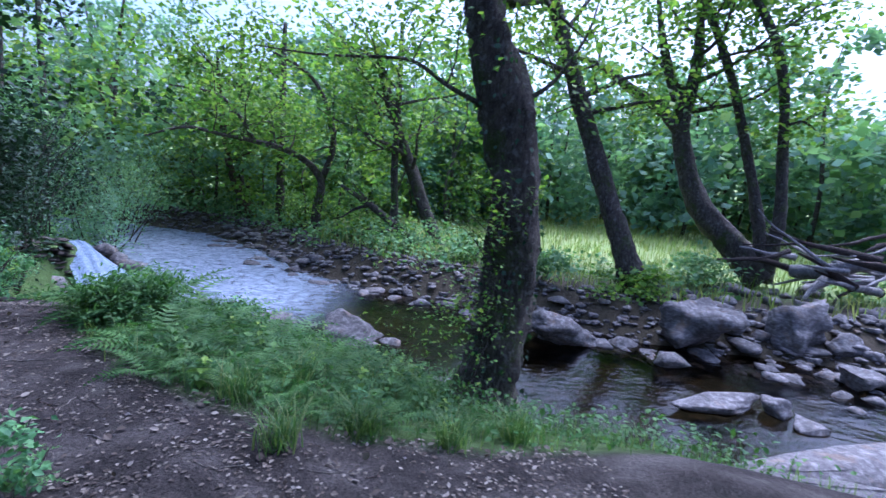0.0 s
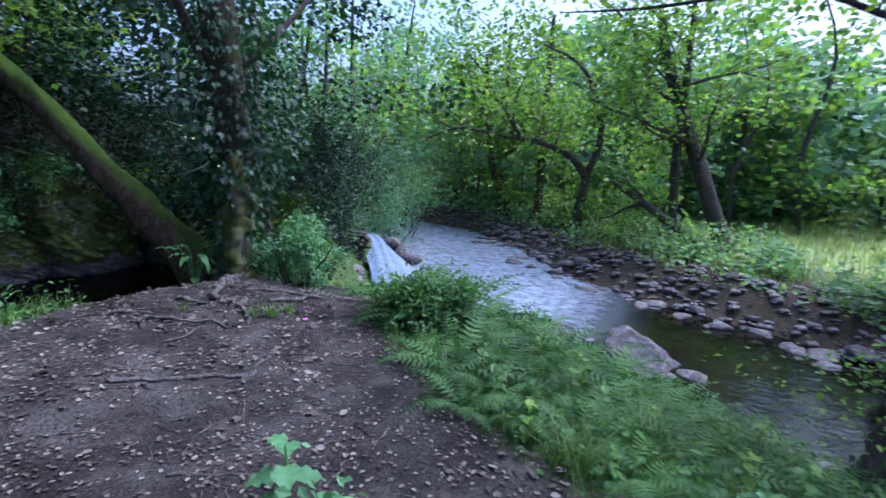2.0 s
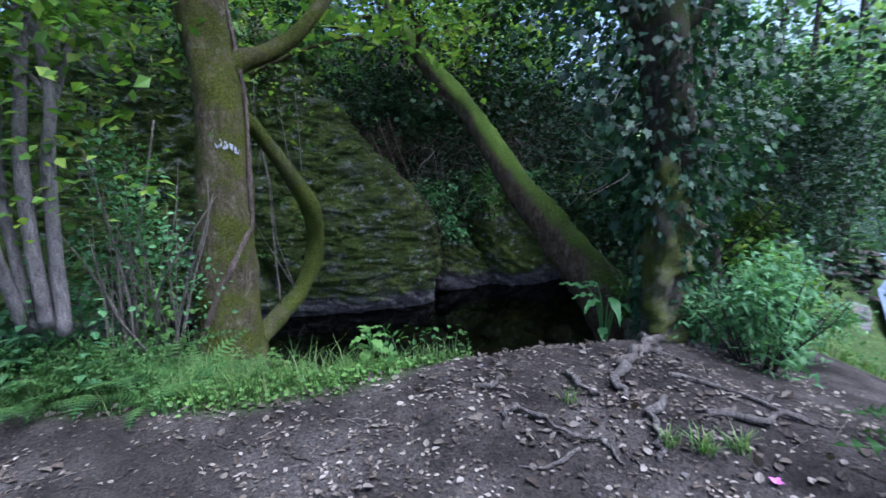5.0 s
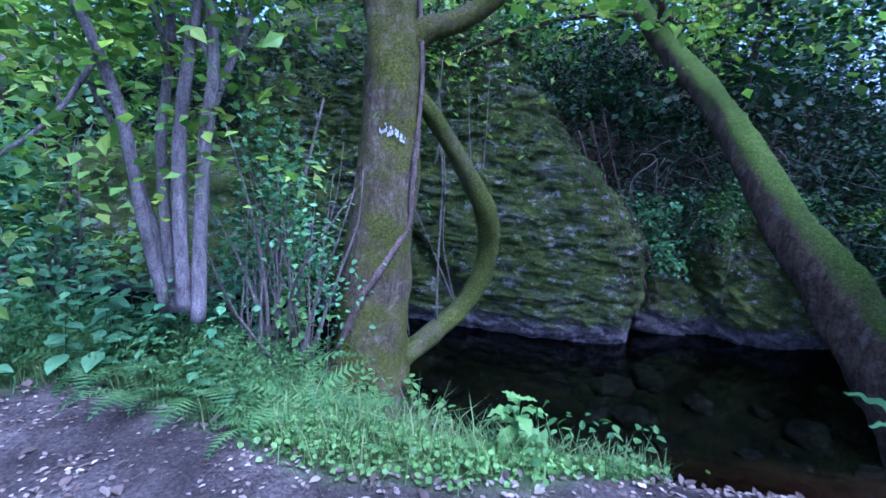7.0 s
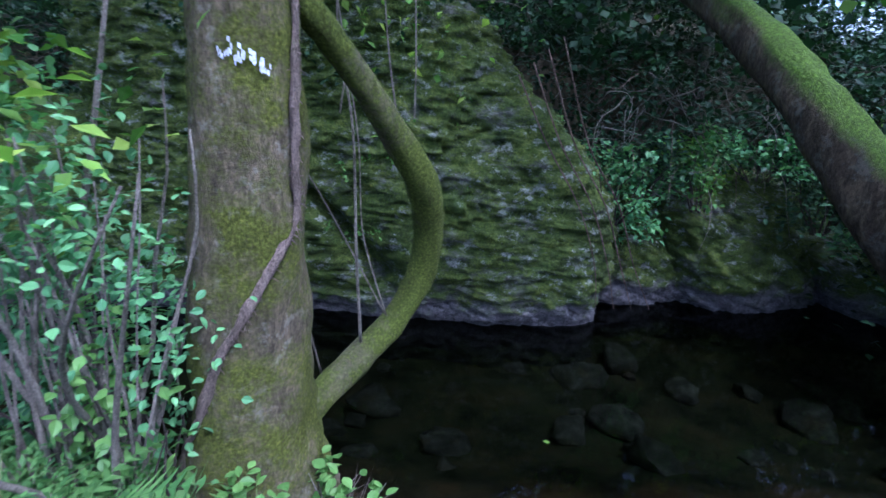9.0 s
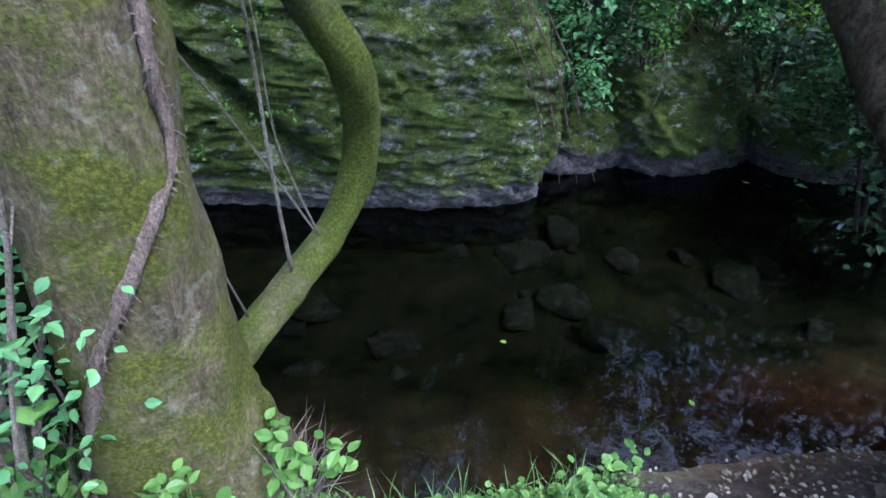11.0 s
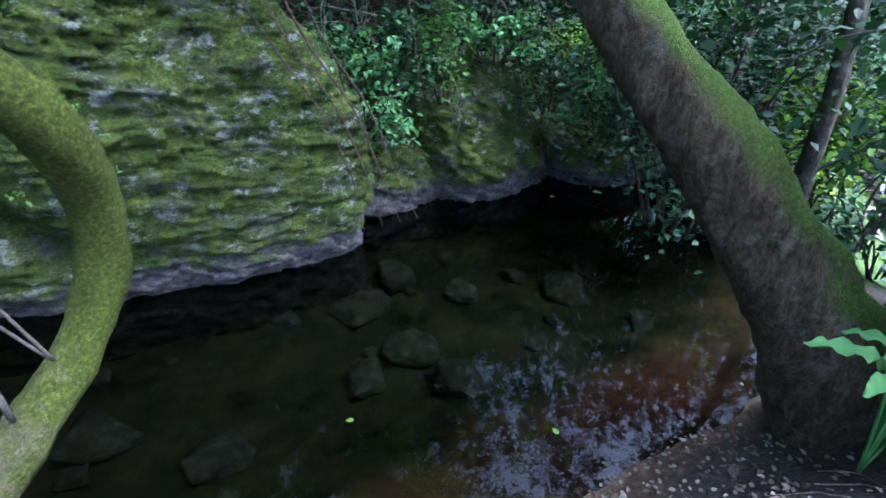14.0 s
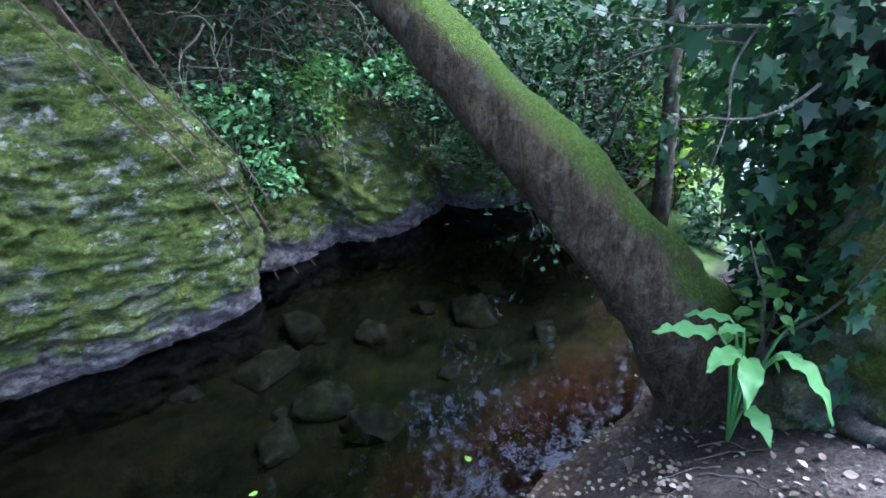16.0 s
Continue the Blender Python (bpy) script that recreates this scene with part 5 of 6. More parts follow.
bush("drooping_bush", (3.8, 1.25, gz(3.8, 1.25)), (0.4, 0.35, 0.6), 2000, "leaf_nettle", "fine-leaved green bush drooping over the path edge", 761, 0.075, "slim", 14, "bushes by the stump")

# leafy shrub in front of the marked tree
bush("leafy_shrub", (-0.95, 2.15, gz(-0.95, 2.15)), (0.42, 0.32, 1.75), 1300, "leaf_nettle", "slender leafy shrub in front of the marked tree", 770, 0.042, "leaf", 16, "shrubs by the pool", "twig")
bush("leafy_shrub", (-1.5, 2.75, gz(-1.5, 2.75)), (0.5, 0.4, 1.5), 900, "leaf_nettle", "slender leafy shrub between the hazel and the pool", 771, 0.065, "leaf", 14, "shrubs by the pool", "twig")
bush("leafy_shrub", (-3.3, 2.6, gz(-3.3, 2.6)), (0.6, 0.5, 1.7), 1200, "leaf_nettle", "slender leafy shrub at the foot of the bank", 772, 0.08, "leaf", 12, "shrubs by the pool", "twig")
bush("bramble", (-0.12, 2.36, -0.42), (0.17, 0.10, 0.42), 90, "leaf_bright", "bright green bramble at the foot of the tree", 775, 0.06, "leaf", 6, "brambles", "twig", 0.6)
bush("bramble", (2.72, 1.66, 0.05), (0.16, 0.16, 0.9), 90, "leaf_bright", "bright bramble sprays against the leaning trunk", 776, 0.06, "leaf", 4, "brambles", "twig", 0.6)
bush("creeping_herb", (1.12, 2.12, gz(1.12, 2.12)), (0.22, 0.14, 0.2), 170, "leaf_bright", "bright creeping herb hanging over the pool edge", 777, 0.05, "leaf", 4, "brambles", "twig", 0.7)
bush("creeping_herb", (0.75, 2.1, gz(0.75, 2.1)), (0.2, 0.14, 0.16), 140, "leaf_bright", "bright creeping herb hanging over the pool edge", 778, 0.04, "leaf", 4, "brambles", "twig", 0.7)
for i_, (x_, y_, z_, sx, sz, n_, lf) in enumerate(((2.05, 5.3, 0.15, 0.35, 0.55, 420, "leaf_nettle"), (2.3, 5.35, 0.6, 0.45, 0.6, 420, "leaf_nettle"), (2.9, 5.45, 0.7, 0.45, 0.5, 300, "leaf_alder"), (3.5, 5.5, 0.75, 0.5, 0.6, 300, "leaf_shaded"), (4.6, 5.5, 0.5, 0.6, 0.9, 500, "leaf_alder"), (5.5, 5.3, 0.1, 0.5, 0.9, 500, "leaf_alder"), (2.6, 5.3, 1.1, 0.6, 0.9, 260, "leaf_shaded"), (3.4, 5.25, 1.0, 0.6, 1.0, 260, "leaf_shaded"), (4.2, 5.2, 0.9, 0.6, 1.1, 260, "leaf_shaded"), (5.0, 5.0, 0.5, 0.6, 1.3, 260, "leaf_shaded"), (0.5, 5.6, 2.6, 0.6, 0.6, 500, "leaf_nettle"), (-0.9, 5.5, 2.7, 0.7, 0.6, 500, "leaf_nettle"))):
    bush("hanging_fern", (x_, y_, z_), (sx, 0.16, sz), n_, lf, "green fern and herb tuft hanging on the rock", 780 + i_, 0.07, "oval", 0, "tufts on the rocks")


# ---- ferns ----
for i_, (x_, y_, s_, c_) in enumerate(((2.62, -0.98, 0.72, 18), (2.9, -0.75, 0.9, 20), (3.2, -1.0, 0.95, 18), (2.85, -1.35, 0.75, 17), (3.4, -0.45, 0.85, 13), (3.7, -0.9, 0.8, 12), (1.75, -1.7, 0.62, 12), (2.15, -1.6, 0.6, 12), (1.45, -2.25, 0.5, 11), (1.85, -2.4, 0.55, 11), (2.3, -2.2, 0.65, 12), (1.25, -2.85, 0.45, 10), (1.7, -3.2, 0.5, 11), (2.4, -3.0, 0.6, 11), (2.9, -2.1, 0.65, 11), (3.3, -1.7, 0.7, 11), (1.05, -3.6, 0.4, 9), (2.0, -3.7, 0.55, 10), (3.0, -3.0, 0.6, 10), (4.2, -0.8, 0.5, 10), (-0.02, -1.95, 0.34, 9), (1.3, -1.95, 0.42, 10), (1.6, -2.05, 0.5, 11), (2.05, -1.95, 0.6, 12), (1.5, -2.6, 0.5, 11), (1.95, -2.85, 0.55, 11), (2.5, -2.55, 0.65, 12), (1.4, -3.5, 0.45, 10), (1.75, -3.9, 0.5, 10), (2.3, -3.35, 0.6, 11), (2.7, -3.6, 0.6, 11), (1.0, -3.1, 0.36, 9), (2.6, -1.8, 0.7, 13), (3.6, -2.4, 0.65, 11), (1.45, -4.3, 0.42, 10))):
    fern((x_, y_, gz(x_, y_) + 0.03), s_, c_, 800 + i_)
for i_, (x_, y_, s_, c_) in enumerate(((-0.85, 1.75, 0.55, 12), (-0.60, 1.55, 0.42, 11), (-1.15, 1.55, 0.50, 11), (-0.55, 1.95, 0.45, 11), (-0.35, 1.6, 0.36, 10), (-1.0, 1.95, 0.55, 12), (-1.45, 1.5, 0.45, 10), (-0.75, 1.35, 0.30, 9), (-1.95, 1.75, 0.5, 10), (0.30, 1.45, 0.2, 8), (0.62, 1.75, 0.2, 8), (0.15, 1.62, 0.22, 8), (0.38, 1.80, 0.2, 7), (-0.1, 1.9, 0.25, 8), (0.75, 1.95, 0.17, 6), (-1.6, 1.75, 0.5, 9))):
    fern((x_, y_, gz(x_, y_) + 0.02), s_, c_, 830 + i_, "green fern on the rim of the pool", "ferns on the pool rim")


# ---- nettles and other single plants ----
def nettle(place, h, seed, label="tall green nettle with toothed paired leaves", name="nettle", leaf="leaf_nettle", size=0.09):
    g = np.random.default_rng(seed)
    e = thing(name, place, label, "plant", "nettles beside the pool")
    p, r = limb(place, (g.normal(0, 0.2), g.normal(0, 0.2), 1), h, 0.006, g, 0.12, 0.3, 5)
    part("stem", tube(p, r, 5, 0, 0, 3), M["leaf_fern"], e)
    c = smooth_curve(p, 4)
    pos, dr, sz = [], [], []
    for i in range(4, len(c), 2):
        a = g.uniform(0, 0.5) + (i // 2 % 2) * 1.57
        for s in (0, math.pi):
            pos.append(c[i])
            dr.append((math.cos(a + s), math.sin(a + s), g.uniform(-0.45, 0.15)))
            sz.append(size * (1.25 - 0.7 * i / len(c)))
    part("foliage", leaves(np.array(pos), np.array(sz), np.array(dr), "leaf", g, 0.9), M[leaf], e, smooth=False)
    return e


gn = np.random.default_rng(950)
for i_ in range(40):
    x_, y_ = gn.uniform(-3.4, -0.95), gn.uniform(1.35, 2.6)
    if path_dirt(np.array([x_]), np.array([y_]))[0] > 0.4 or (x_ + 0.85) ** 2 + (y_ - 2.3) ** 2 < 0.1:
        continue
    nettle((x_, y_, gz(x_, y_)), gn.uniform(0.35, 0.85), 960 + i_, size=gn.uniform(0.07, 0.15))


for i_ in range(60):
    x_, y_ = gn.uniform(0.9, 4.2), gn.uniform(-4.2, -0.4)
    if path_dirt(np.array([x_]), np.array([y_]))[0] > 0.3 or creek_distance(np.array([x_]), np.array([y_]))[0][0] < 0.8:
        continue
    nettle((x_, y_, gz(x_, y_)), gn.uniform(0.2, 0.45), 1900 + i_, "small green herb among the bank grass", "bank_herb", ("leaf_nettle", "leaf_alder", "leaf_bright")[i_ % 3], gn.uniform(0.07, 0.12))


def big_leaf(length, width, bend, wave, seed, notch=0.0):
    """One broad leaf along +y with a sunken midrib and a wavy edge."""
    g = np.random.default_rng(seed)
    nl, nw = 12, 7
    t = np.linspace(0, 1, nl)
    w = width * np.sin(np.pi * np.clip(t, 0.03, 0.985) ** 0.72) ** 0.95
    v, f = [], []
    for i in range(nl):
        for j in range(nw):
            s = (j / (nw - 1) - 0.5) * 2
            edge = 1 + notch * math.sin(i * 2.4) * abs(s)
            v.append((s * w[i] * edge, length * (t[i] - 0.2 * bend * t[i] ** 2), length * (0.25 * t[i] - bend * t[i] ** 2) + 0.18 * w[i] * abs(s) + wave * math.sin(i * 1.7 + j) * abs(s) * g.uniform(0.6, 1.2)))
    for i in range(nl - 1):
        for j in range(nw - 1):
            a = i * nw + j
            f.append([a, a + 1, a + nw + 1, a + nw])
    return np.array(v), f


def broad_plant(name, label, place, leaf_list, mat, seed, group=""):
    """leaf_list: rows of stalk height, heading, length, width, bend, stalk reach."""
    e = thing(name, place, label, "plant", group)
    for i, (hz_, head, ln, wd, bend, reach) in enumerate(leaf_list):
        a = radians(head)
        b = np.array(place)
        top = b + np.array([math.sin(-a) * reach, math.cos(a) * reach, hz_])
        part("stalk", tube([b, b * 0.5 + top * 0.5 + np.array([0, 0, 0.25 * hz_]), top], [0.008, 0.006, 0.004], 5, 0, 0, 4), M["leaf_burdock"], e)
        v, f = big_leaf(ln, wd, bend, 0.012 * ln / 0.2, seed + i, 0.08)
        part("leaf", (turn(v, 0, 0, head) + top, f), M[mat], e)
    return e


broad_plant("burdock", "pale green burdock with broad drooping leaves", (2.42, 1.63, gz(2.42, 1.63) + 0.02), [
    (0.52, 46, 0.25, 0.046, 0.15, 0.12), (0.48, 78, 0.20, 0.040, 0.3, 0.08), (0.55, 20, 0.17, 0.036, 0.3, 0.07), (0.45, 108, 0.22, 0.040, 0.6, 0.06), (0.48, 168, 0.25, 0.038, 0.9, 0.09),
    (0.55, -122, 0.29, 0.038, 1.0, 0.18), (0.55, 62, 0.12, 0.030, 0.2, 0.05), (0.42, -150, 0.20, 0.036, 0.8, 0.09), (0.22, 140, 0.17, 0.038, 0.5, 0.05)], "leaf_burdock", 990)
broad_plant("dock_plant", "upright bright green plant with pointed leaves", (0.52, 1.52, gz(0.52, 1.52)), [
    (0.30, 20, 0.15, 0.035, 0.35, 0.01), (0.28, 110, 0.15, 0.035, 0.4, 0.02), (0.26, 200, 0.16, 0.035, 0.5, 0.02), (0.27, 290, 0.15, 0.035, 0.45, 0.02), (0.20, 60, 0.17, 0.04, 0.55, 0.02), (0.19, 150, 0.17, 0.04, 0.6, 0.02),
    (0.18, 245, 0.17, 0.04, 0.55, 0.02), (0.17, 335, 0.17, 0.04, 0.6, 0.02), (0.34, 70, 0.09, 0.022, 0.1, 0.0), (0.34, 250, 0.09, 0.022, 0.1, 0.0), (0.10, 100, 0.14, 0.035, 0.5, 0.02), (0.10, 280, 0.14, 0.035, 0.5, 0.02)], "leaf_bright", 1010)
broad_plant("broadleaf_seedling", "dusty green broadleaf plant at the path side", (0.22, -1.62, gz(0.22, -1.62)), [
    (0.16, 40, 0.16, 0.06, 0.4, 0.02), (0.22, 130, 0.15, 0.06, 0.4, 0.02), (0.14, 230, 0.15, 0.055, 0.5, 0.02), (0.24, 310, 0.14, 0.05, 0.4, 0.02), (0.10, 90, 0.13, 0.05, 0.5, 0.03), (0.3, 0, 0.1, 0.04, 0.3, 0.01)], "leaf_nettle", 1030)
bush("path_weed", (-0.15, -2.05, gz(-0.15, -2.05)), (0.22, 0.2, 0.38), 420, "leaf_nettle", "low leafy weed on the trodden path", 1040, 0.05, "oval", 6, "weeds on the path", "twig")


def tuft(place, h, n, seed, label="tuft of green grass on the bare earth", lean=0.9, w=0.004):
    g = np.random.default_rng(seed)
    p = np.array(place) + np.column_stack([g.normal(0, h * 0.28, n), g.normal(0, h * 0.2, n), np.zeros(n)])
    p[:, 2] = ground_z(p[:, 0], p[:, 1])
    e = thing("grass_tuft", place, label, "grass", "grass tufts")
    part("foliage", blades(p, h, w, lean, g), M["grass"], e, smooth=False)["kind"] = "stuff"


for i_, (x_, y_, h_, n_) in enumerate(((1.85, 0.02, 0.12, 60), (2.02, -0.02, 0.11, 60), (1.72, 0.1, 0.10, 45), (1.45, 0.55, 0.11, 40), (0.55, -3.05, 0.30, 170), (0.95, -3.5, 0.32, 200), (1.15, -2.6, 0.34, 220), (1.6, -2.9, 0.40, 240), (0.85, -4.1, 0.30, 200), (1.2, -4.6, 0.34, 240), (1.9, -4.0, 0.42, 240), (2.2, -3.6, 0.45, 240), (0.95, 2.05, 0.2, 60), (1.1, 1.95, 0.16, 40))):
    tuft((x_, y_, gz(x_, y_)), h_ * 0.85, n_ * 2 // 3, 1100 + i_)


# ---- roots, twigs and litter on the path ----
def ground_limb(name, pts, r0, r1, label, category, mat="root", lift=0.0, seed=1, group=""):
    g = np.random.default_rng(seed)
    q = smooth_curve(np.array([(x, y, 0) for x, y in pts]), 4)
    q[1:-1, :2] += g.normal(0, 0.5 * r0 + 0.003, (len(q) - 2, 2))
    r = np.linspace(r0, r1, len(q)) * g.uniform(0.75, 1.2, len(q))
    q[:, 2] = ground_z(q[:, 0], q[:, 1]) + r * 0.45 + lift * np.sin(np.linspace(0, math.pi, len(q)))
    ob = part(name, tube(q, r, 8, 0.28, seed, 3), M[mat], None)
    return tagged(ob, label, category, group)


for i_, (pts_, r0, r1, lf) in enumerate((
        ([(1.02, 0.45), (1.12, 0.55), (1.24, 0.42), (1.30, 0.28), (1.42, 0.18), (1.44, 0.06)], 0.022, 0.012, 0.03),
        ([(1.02, 0.88), (1.10, 0.80), (1.18, 0.86), (1.22, 0.96)], 0.02, 0.012, 0.035),
        ([(2.3, 1.0), (1.98, 0.78), (1.82, 0.62), (1.76, 0.45)], 0.055, 0.02, 0.03),
        ([(1.62, 0.85), (1.58, 0.62), (1.64, 0.52)], 0.024, 0.012, 0.03),
        ([(1.95, 0.40), (1.78, 0.28), (1.66, 0.10), (1.60, 0.02)], 0.028, 0.016, 0.02),
        ([(2.15, 0.60), (2.35, 0.40), (2.5, 0.15), (2.62, -0.02)], 0.02, 0.01, 0.01),
        ([(1.3, 0.2), (1.1, 0.15), (0.98, 0.2)], 0.014, 0.006, 0.01),
        ([(2.05, 0.22), (2.28, 0.10), (2.45, 0.12), (2.56, 0.02)], 0.03, 0.014, 0.03))):
    ground_limb("tree_root", pts_, r0 * 0.75, r1 * 0.7, "bare grey root breaking out of the earth", "root", "root", lf, 1200 + i_, "roots on the mound")
for i_, (pts_, r0, r1) in enumerate((([(0.48, -0.05), (0.72, -0.25), (0.92, -0.45), (1.06, -0.6)], 0.030, 0.02), ([(0.95, -0.62), (1.12, -0.55), (1.3, -0.48), (1.42, -0.44)], 0.024, 0.014), ([(0.75, -0.02), (0.92, -0.05), (1.08, -0.15)], 0.012, 0.006), ([(0.15, -1.0), (0.3, -1.3), (0.42, -1.45)], 0.012, 0.006), ([(1.5, -0.9), (1.62, -1.2), (1.66, -1.4)], 0.010, 0.005))):
    ground_limb("fallen_branch", pts_, r0 * 0.65, r1 * 0.6, "dry fallen branch half sunk in the path", "branch", "root", 0.0, 1240 + i_, "branches on the path")
gt = np.random.default_rng(1300)
for i_ in range(260):
    x_, y_ = gt.uniform(-1.3, 2.6), gt.uniform(-3.8, 2.2)
    if path_dirt(np.array([x_]), np.array([y_]))[0] < 0.5:
        continue
    a_, l_ = gt.uniform(0, 6.28), gt.uniform(0.05, 0.28)
    b_ = a_ + gt.normal(0, 0.35)
    ground_limb("twig", [(x_, y_), (x_ + 0.5 * l_ * math.cos(a_), y_ + 0.5 * l_ * math.sin(a_)), (x_ + l_ * math.cos(b_), y_ + l_ * math.sin(b_))], gt.uniform(0.002, 0.005), 0.0015, "thin dry twig lying on the earth", "twig", ("twig", "root", "dark_twig")[i_ % 3], 0.004, i_, "twigs on the path")
p_ = area(26000, -2.2, 3.4, -5.0, 2.35, gt, lambda x, y: bare(x, y) * (0.25 + 0.75 * (wobble(2.1 * x, 2.1 * y) > 0.0)))
q_ = on_ground(p_)
q_[:, 2] += 0.006
dr = gt.normal(size=q_.shape)
dr[:, 2] = np.abs(dr[:, 2]) * 0.18
ob = part("leaf_litter", leaves(q_, 0.027, dr, "leaf", gt, 0.95), M["litter"], None, smooth=False)
tagged(ob, "dry brown fallen leaves strewn over the path", "leaf litter", "", "stuff")
def path_edge(x, y):
    d = path_dirt(x, y)
    mound = np.exp(-((x - 1.6) ** 2 + (y - 0.4) ** 2) / 0.8)
    return np.clip(0.12 + 1.6 * d * (1 - d) * 2 + 0.8 * mound * d, 0, 1) * (d > 0.12) * (0.35 + 0.65 * (wobble(3.0 * x, 3.0 * y) > -0.1))


p_ = area(15000, -2.2, 3.6, -5.0, 2.35, gt, path_edge)
q_ = on_ground(p_)
q_[:, 2] += 0.010
dr = gt.normal(size=q_.shape)
dr[:, 2] = np.abs(dr[:, 2]) * 0.3
ob = part("curled_leaf_litter", leaves(q_, gt.uniform(0.022, 0.058, len(q_)), dr, "leaf", gt, 0.8), M["litter"], None, smooth=False)
tagged(ob, "larger curled dead leaves along the path's edge", "leaf litter", "", "stuff")
pv, pf = blob((1, 1, 0.6), 5, 0.2, 1)
p_ = area(1000, -2.2, 3.2, -5.0, 2.35, gt, lambda x, y: bare(x, y) * (0.3 + 0.7 * (wobble(1.4 * x + 1, 1.7 * y) > 0.1)))
q_ = on_ground(p_)
geo = []
for c_ in q_:
    s_ = gt.uniform(0.005, 0.014) if gt.uniform() < 0.93 else gt.uniform(0.016, 0.032)
    geo.append((turn(pv * s_, 0, 0, gt.uniform(0, 360)) + c_ + np.array([0, 0, 0.2 * s_]), pf))
ob = part("path_pebbles", join(geo), M["pebble"], None, smooth=False)
tagged(ob, "small grey pebbles pressed into the path", "pebbles", "", "stuff")
pe = thing("pink_petals", (2.0, -0.22, gz(2.0, -0.22)), "crumpled pink flower petals on the earth", "flower")
for i_ in range(4):
    v_, f_ = big_leaf(0.035, 0.014, 0.2, 0.003, 1400 + i_)
    part("petal", (turn(v_, 25, 0, 90 * i_ + 20) + np.array((2.0, -0.22, gz(2.0, -0.22))) + np.array([0, 0, 0.008]), f_), M["petal"], pe)


# ---- stones in and along the creek ----
def stone(name, place, size, seed, label, rz=0, rx=0, ry=0, group="stones in the creek", sub=3, rough=0.42):
    v, f = blob(size, seed, rough, sub)
    ob = part(name, (turn(v, rx, ry, rz) + np.array(place), f), M["stone"], None)
    return tagged(ob, label, "stone", group)


stone("boulder", (6.46, -2.78, -1.25), (0.62, 0.85, 0.36), 3001, "broad grey boulder at the creek's edge", 10, sub=4)
stone("boulder", (6.71, -1.41, -1.30), (0.5, 0.55, 0.33), 3002, "rounded grey boulder at the creek's edge", 40, sub=4)
stone("boulder", (6.84, -6.88, -1.15), (0.85, 1.1, 0.36), 3003, "dark flat-topped boulder overhanging the water", 15, 12, sub=4, rough=0.65)
stone("boulder", (6.75, -9.45, -0.85), (0.75, 1.0, 0.60), 3004, "large tilted grey boulder under the trees", 60, 24, sub=4, rough=0.75)
stone("boulder", (6.7, -11.35, -0.85), (0.62, 0.8, 0.8), 3005, "tall creased grey boulder under the trees", 20, 10, 15, sub=4, rough=0.75)
stone("boulder", (7.71, -14.15, -0.90), (0.55, 0.6, 0.4), 3006, "pale grey boulder in the stony bank", 5, sub=4)
stone("boulder", (6.38, -12.32, -1.10), (0.42, 0.5, 0.3), 3007, "pale grey boulder in the stony bank", 25, sub=4)
stone("boulder", (5.16, -11.39, -1.20), (0.38, 0.45, 0.28), 3008, "pale grey boulder in the stony bank", 65, sub=4)
stone("boulder", (5.80, -8.45, -1.30), (0.35, 0.4, 0.2), 3009, "flat grey stone at the waterline", 5)
stone("long_stone", (4.08, -8.09, -1.27), (0.24, 0.95, 0.16), 3010, "long grey stone lying in the water", 8, sub=4)
stone("boulder", (4.04, -9.05, -1.27), (0.24, 0.28, 0.18), 3011, "round grey stone beside the long one", 30)
stone("flat_slab", (2.36, -8.39, -1.15), (0.5, 1.5, 0.18), 3012, "broad flat grey slab by the water", 12, sub=4)
stone("flat_slab", (1.56, -7.20, -0.95), (0.55, 1.2, 0.25), 3013, "broad pale slab on the near bank", -8, sub=4)
stone("boulder", (3.62, -9.19, -1.32), (0.3, 0.4, 0.12), 3014, "low wet stone in the water", 30)
gs = np.random.default_rng(3100)
n_ = 0
while n_ < 290:
    x_, y_ = gs.uniform(2, 19), gs.uniform(-14, 4)
    d_, s_ = creek_distance(np.array([x_]), np.array([y_]))
    right = s_[0] > 0
    if not (-0.9 < d_[0] < 0.9 if right else -0.5 < d_[0] < 0.35):
        continue
    if d_[0] < -0.4 and gs.uniform() < 0.6 or (x_ < 6.2 and -9.5 < y_ < -5.0 and d_[0] < 0.1):
        continue
    r_ = (0.07 + 0.24 * gs.uniform() ** 2.2) * (1.2 if right else 0.85)
    z_ = max(gz(x_, y_), WATER_CREEK - 0.06)
    stone("creek_stone", (x_, y_, z_ + 0.15 * r_), (r_, r_ * gs.uniform(0.8, 1.5), r_ * gs.uniform(0.3, 0.6)), 3200 + n_, ("grey worn stone of the creek bed", "dark worn stone of the creek bed")[n_ % 2], gs.uniform(0, 360), sub=2)
    n_ += 1
geo = []
rub = [turn(blob((1, 1.3, 0.55), 3180 + k_, 0.3, 1)[0], 0, 0, 40 * k_) for k_ in range(7)]
rf = blob((1, 1, 1), 3180, 0.3, 1)[1]
xr, yr = gs.uniform(4, 24, 30000), gs.uniform(-15, 9, 30000)
dr_, sr_ = creek_distance(xr, yr)
ok = ((sr_ > 0) & (dr_ > -0.75) & (dr_ < 1.9) & (gs.uniform(0, 1, 30000) < 0.8)) | ((sr_ < 0) & (dr_ > -0.5) & (dr_ < 0.35) & (gs.uniform(0, 1, 30000) < 0.5))
pr = on_ground(np.column_stack([xr, yr])[ok][:2600])
for c_ in pr:
    s_ = 0.05 + 0.13 * gs.uniform() ** 2
    geo.append((rub[gs.integers(7)] * s_ + np.array([c_[0], c_[1], max(c_[2], -1.45) + 0.25 * s_]), rf))
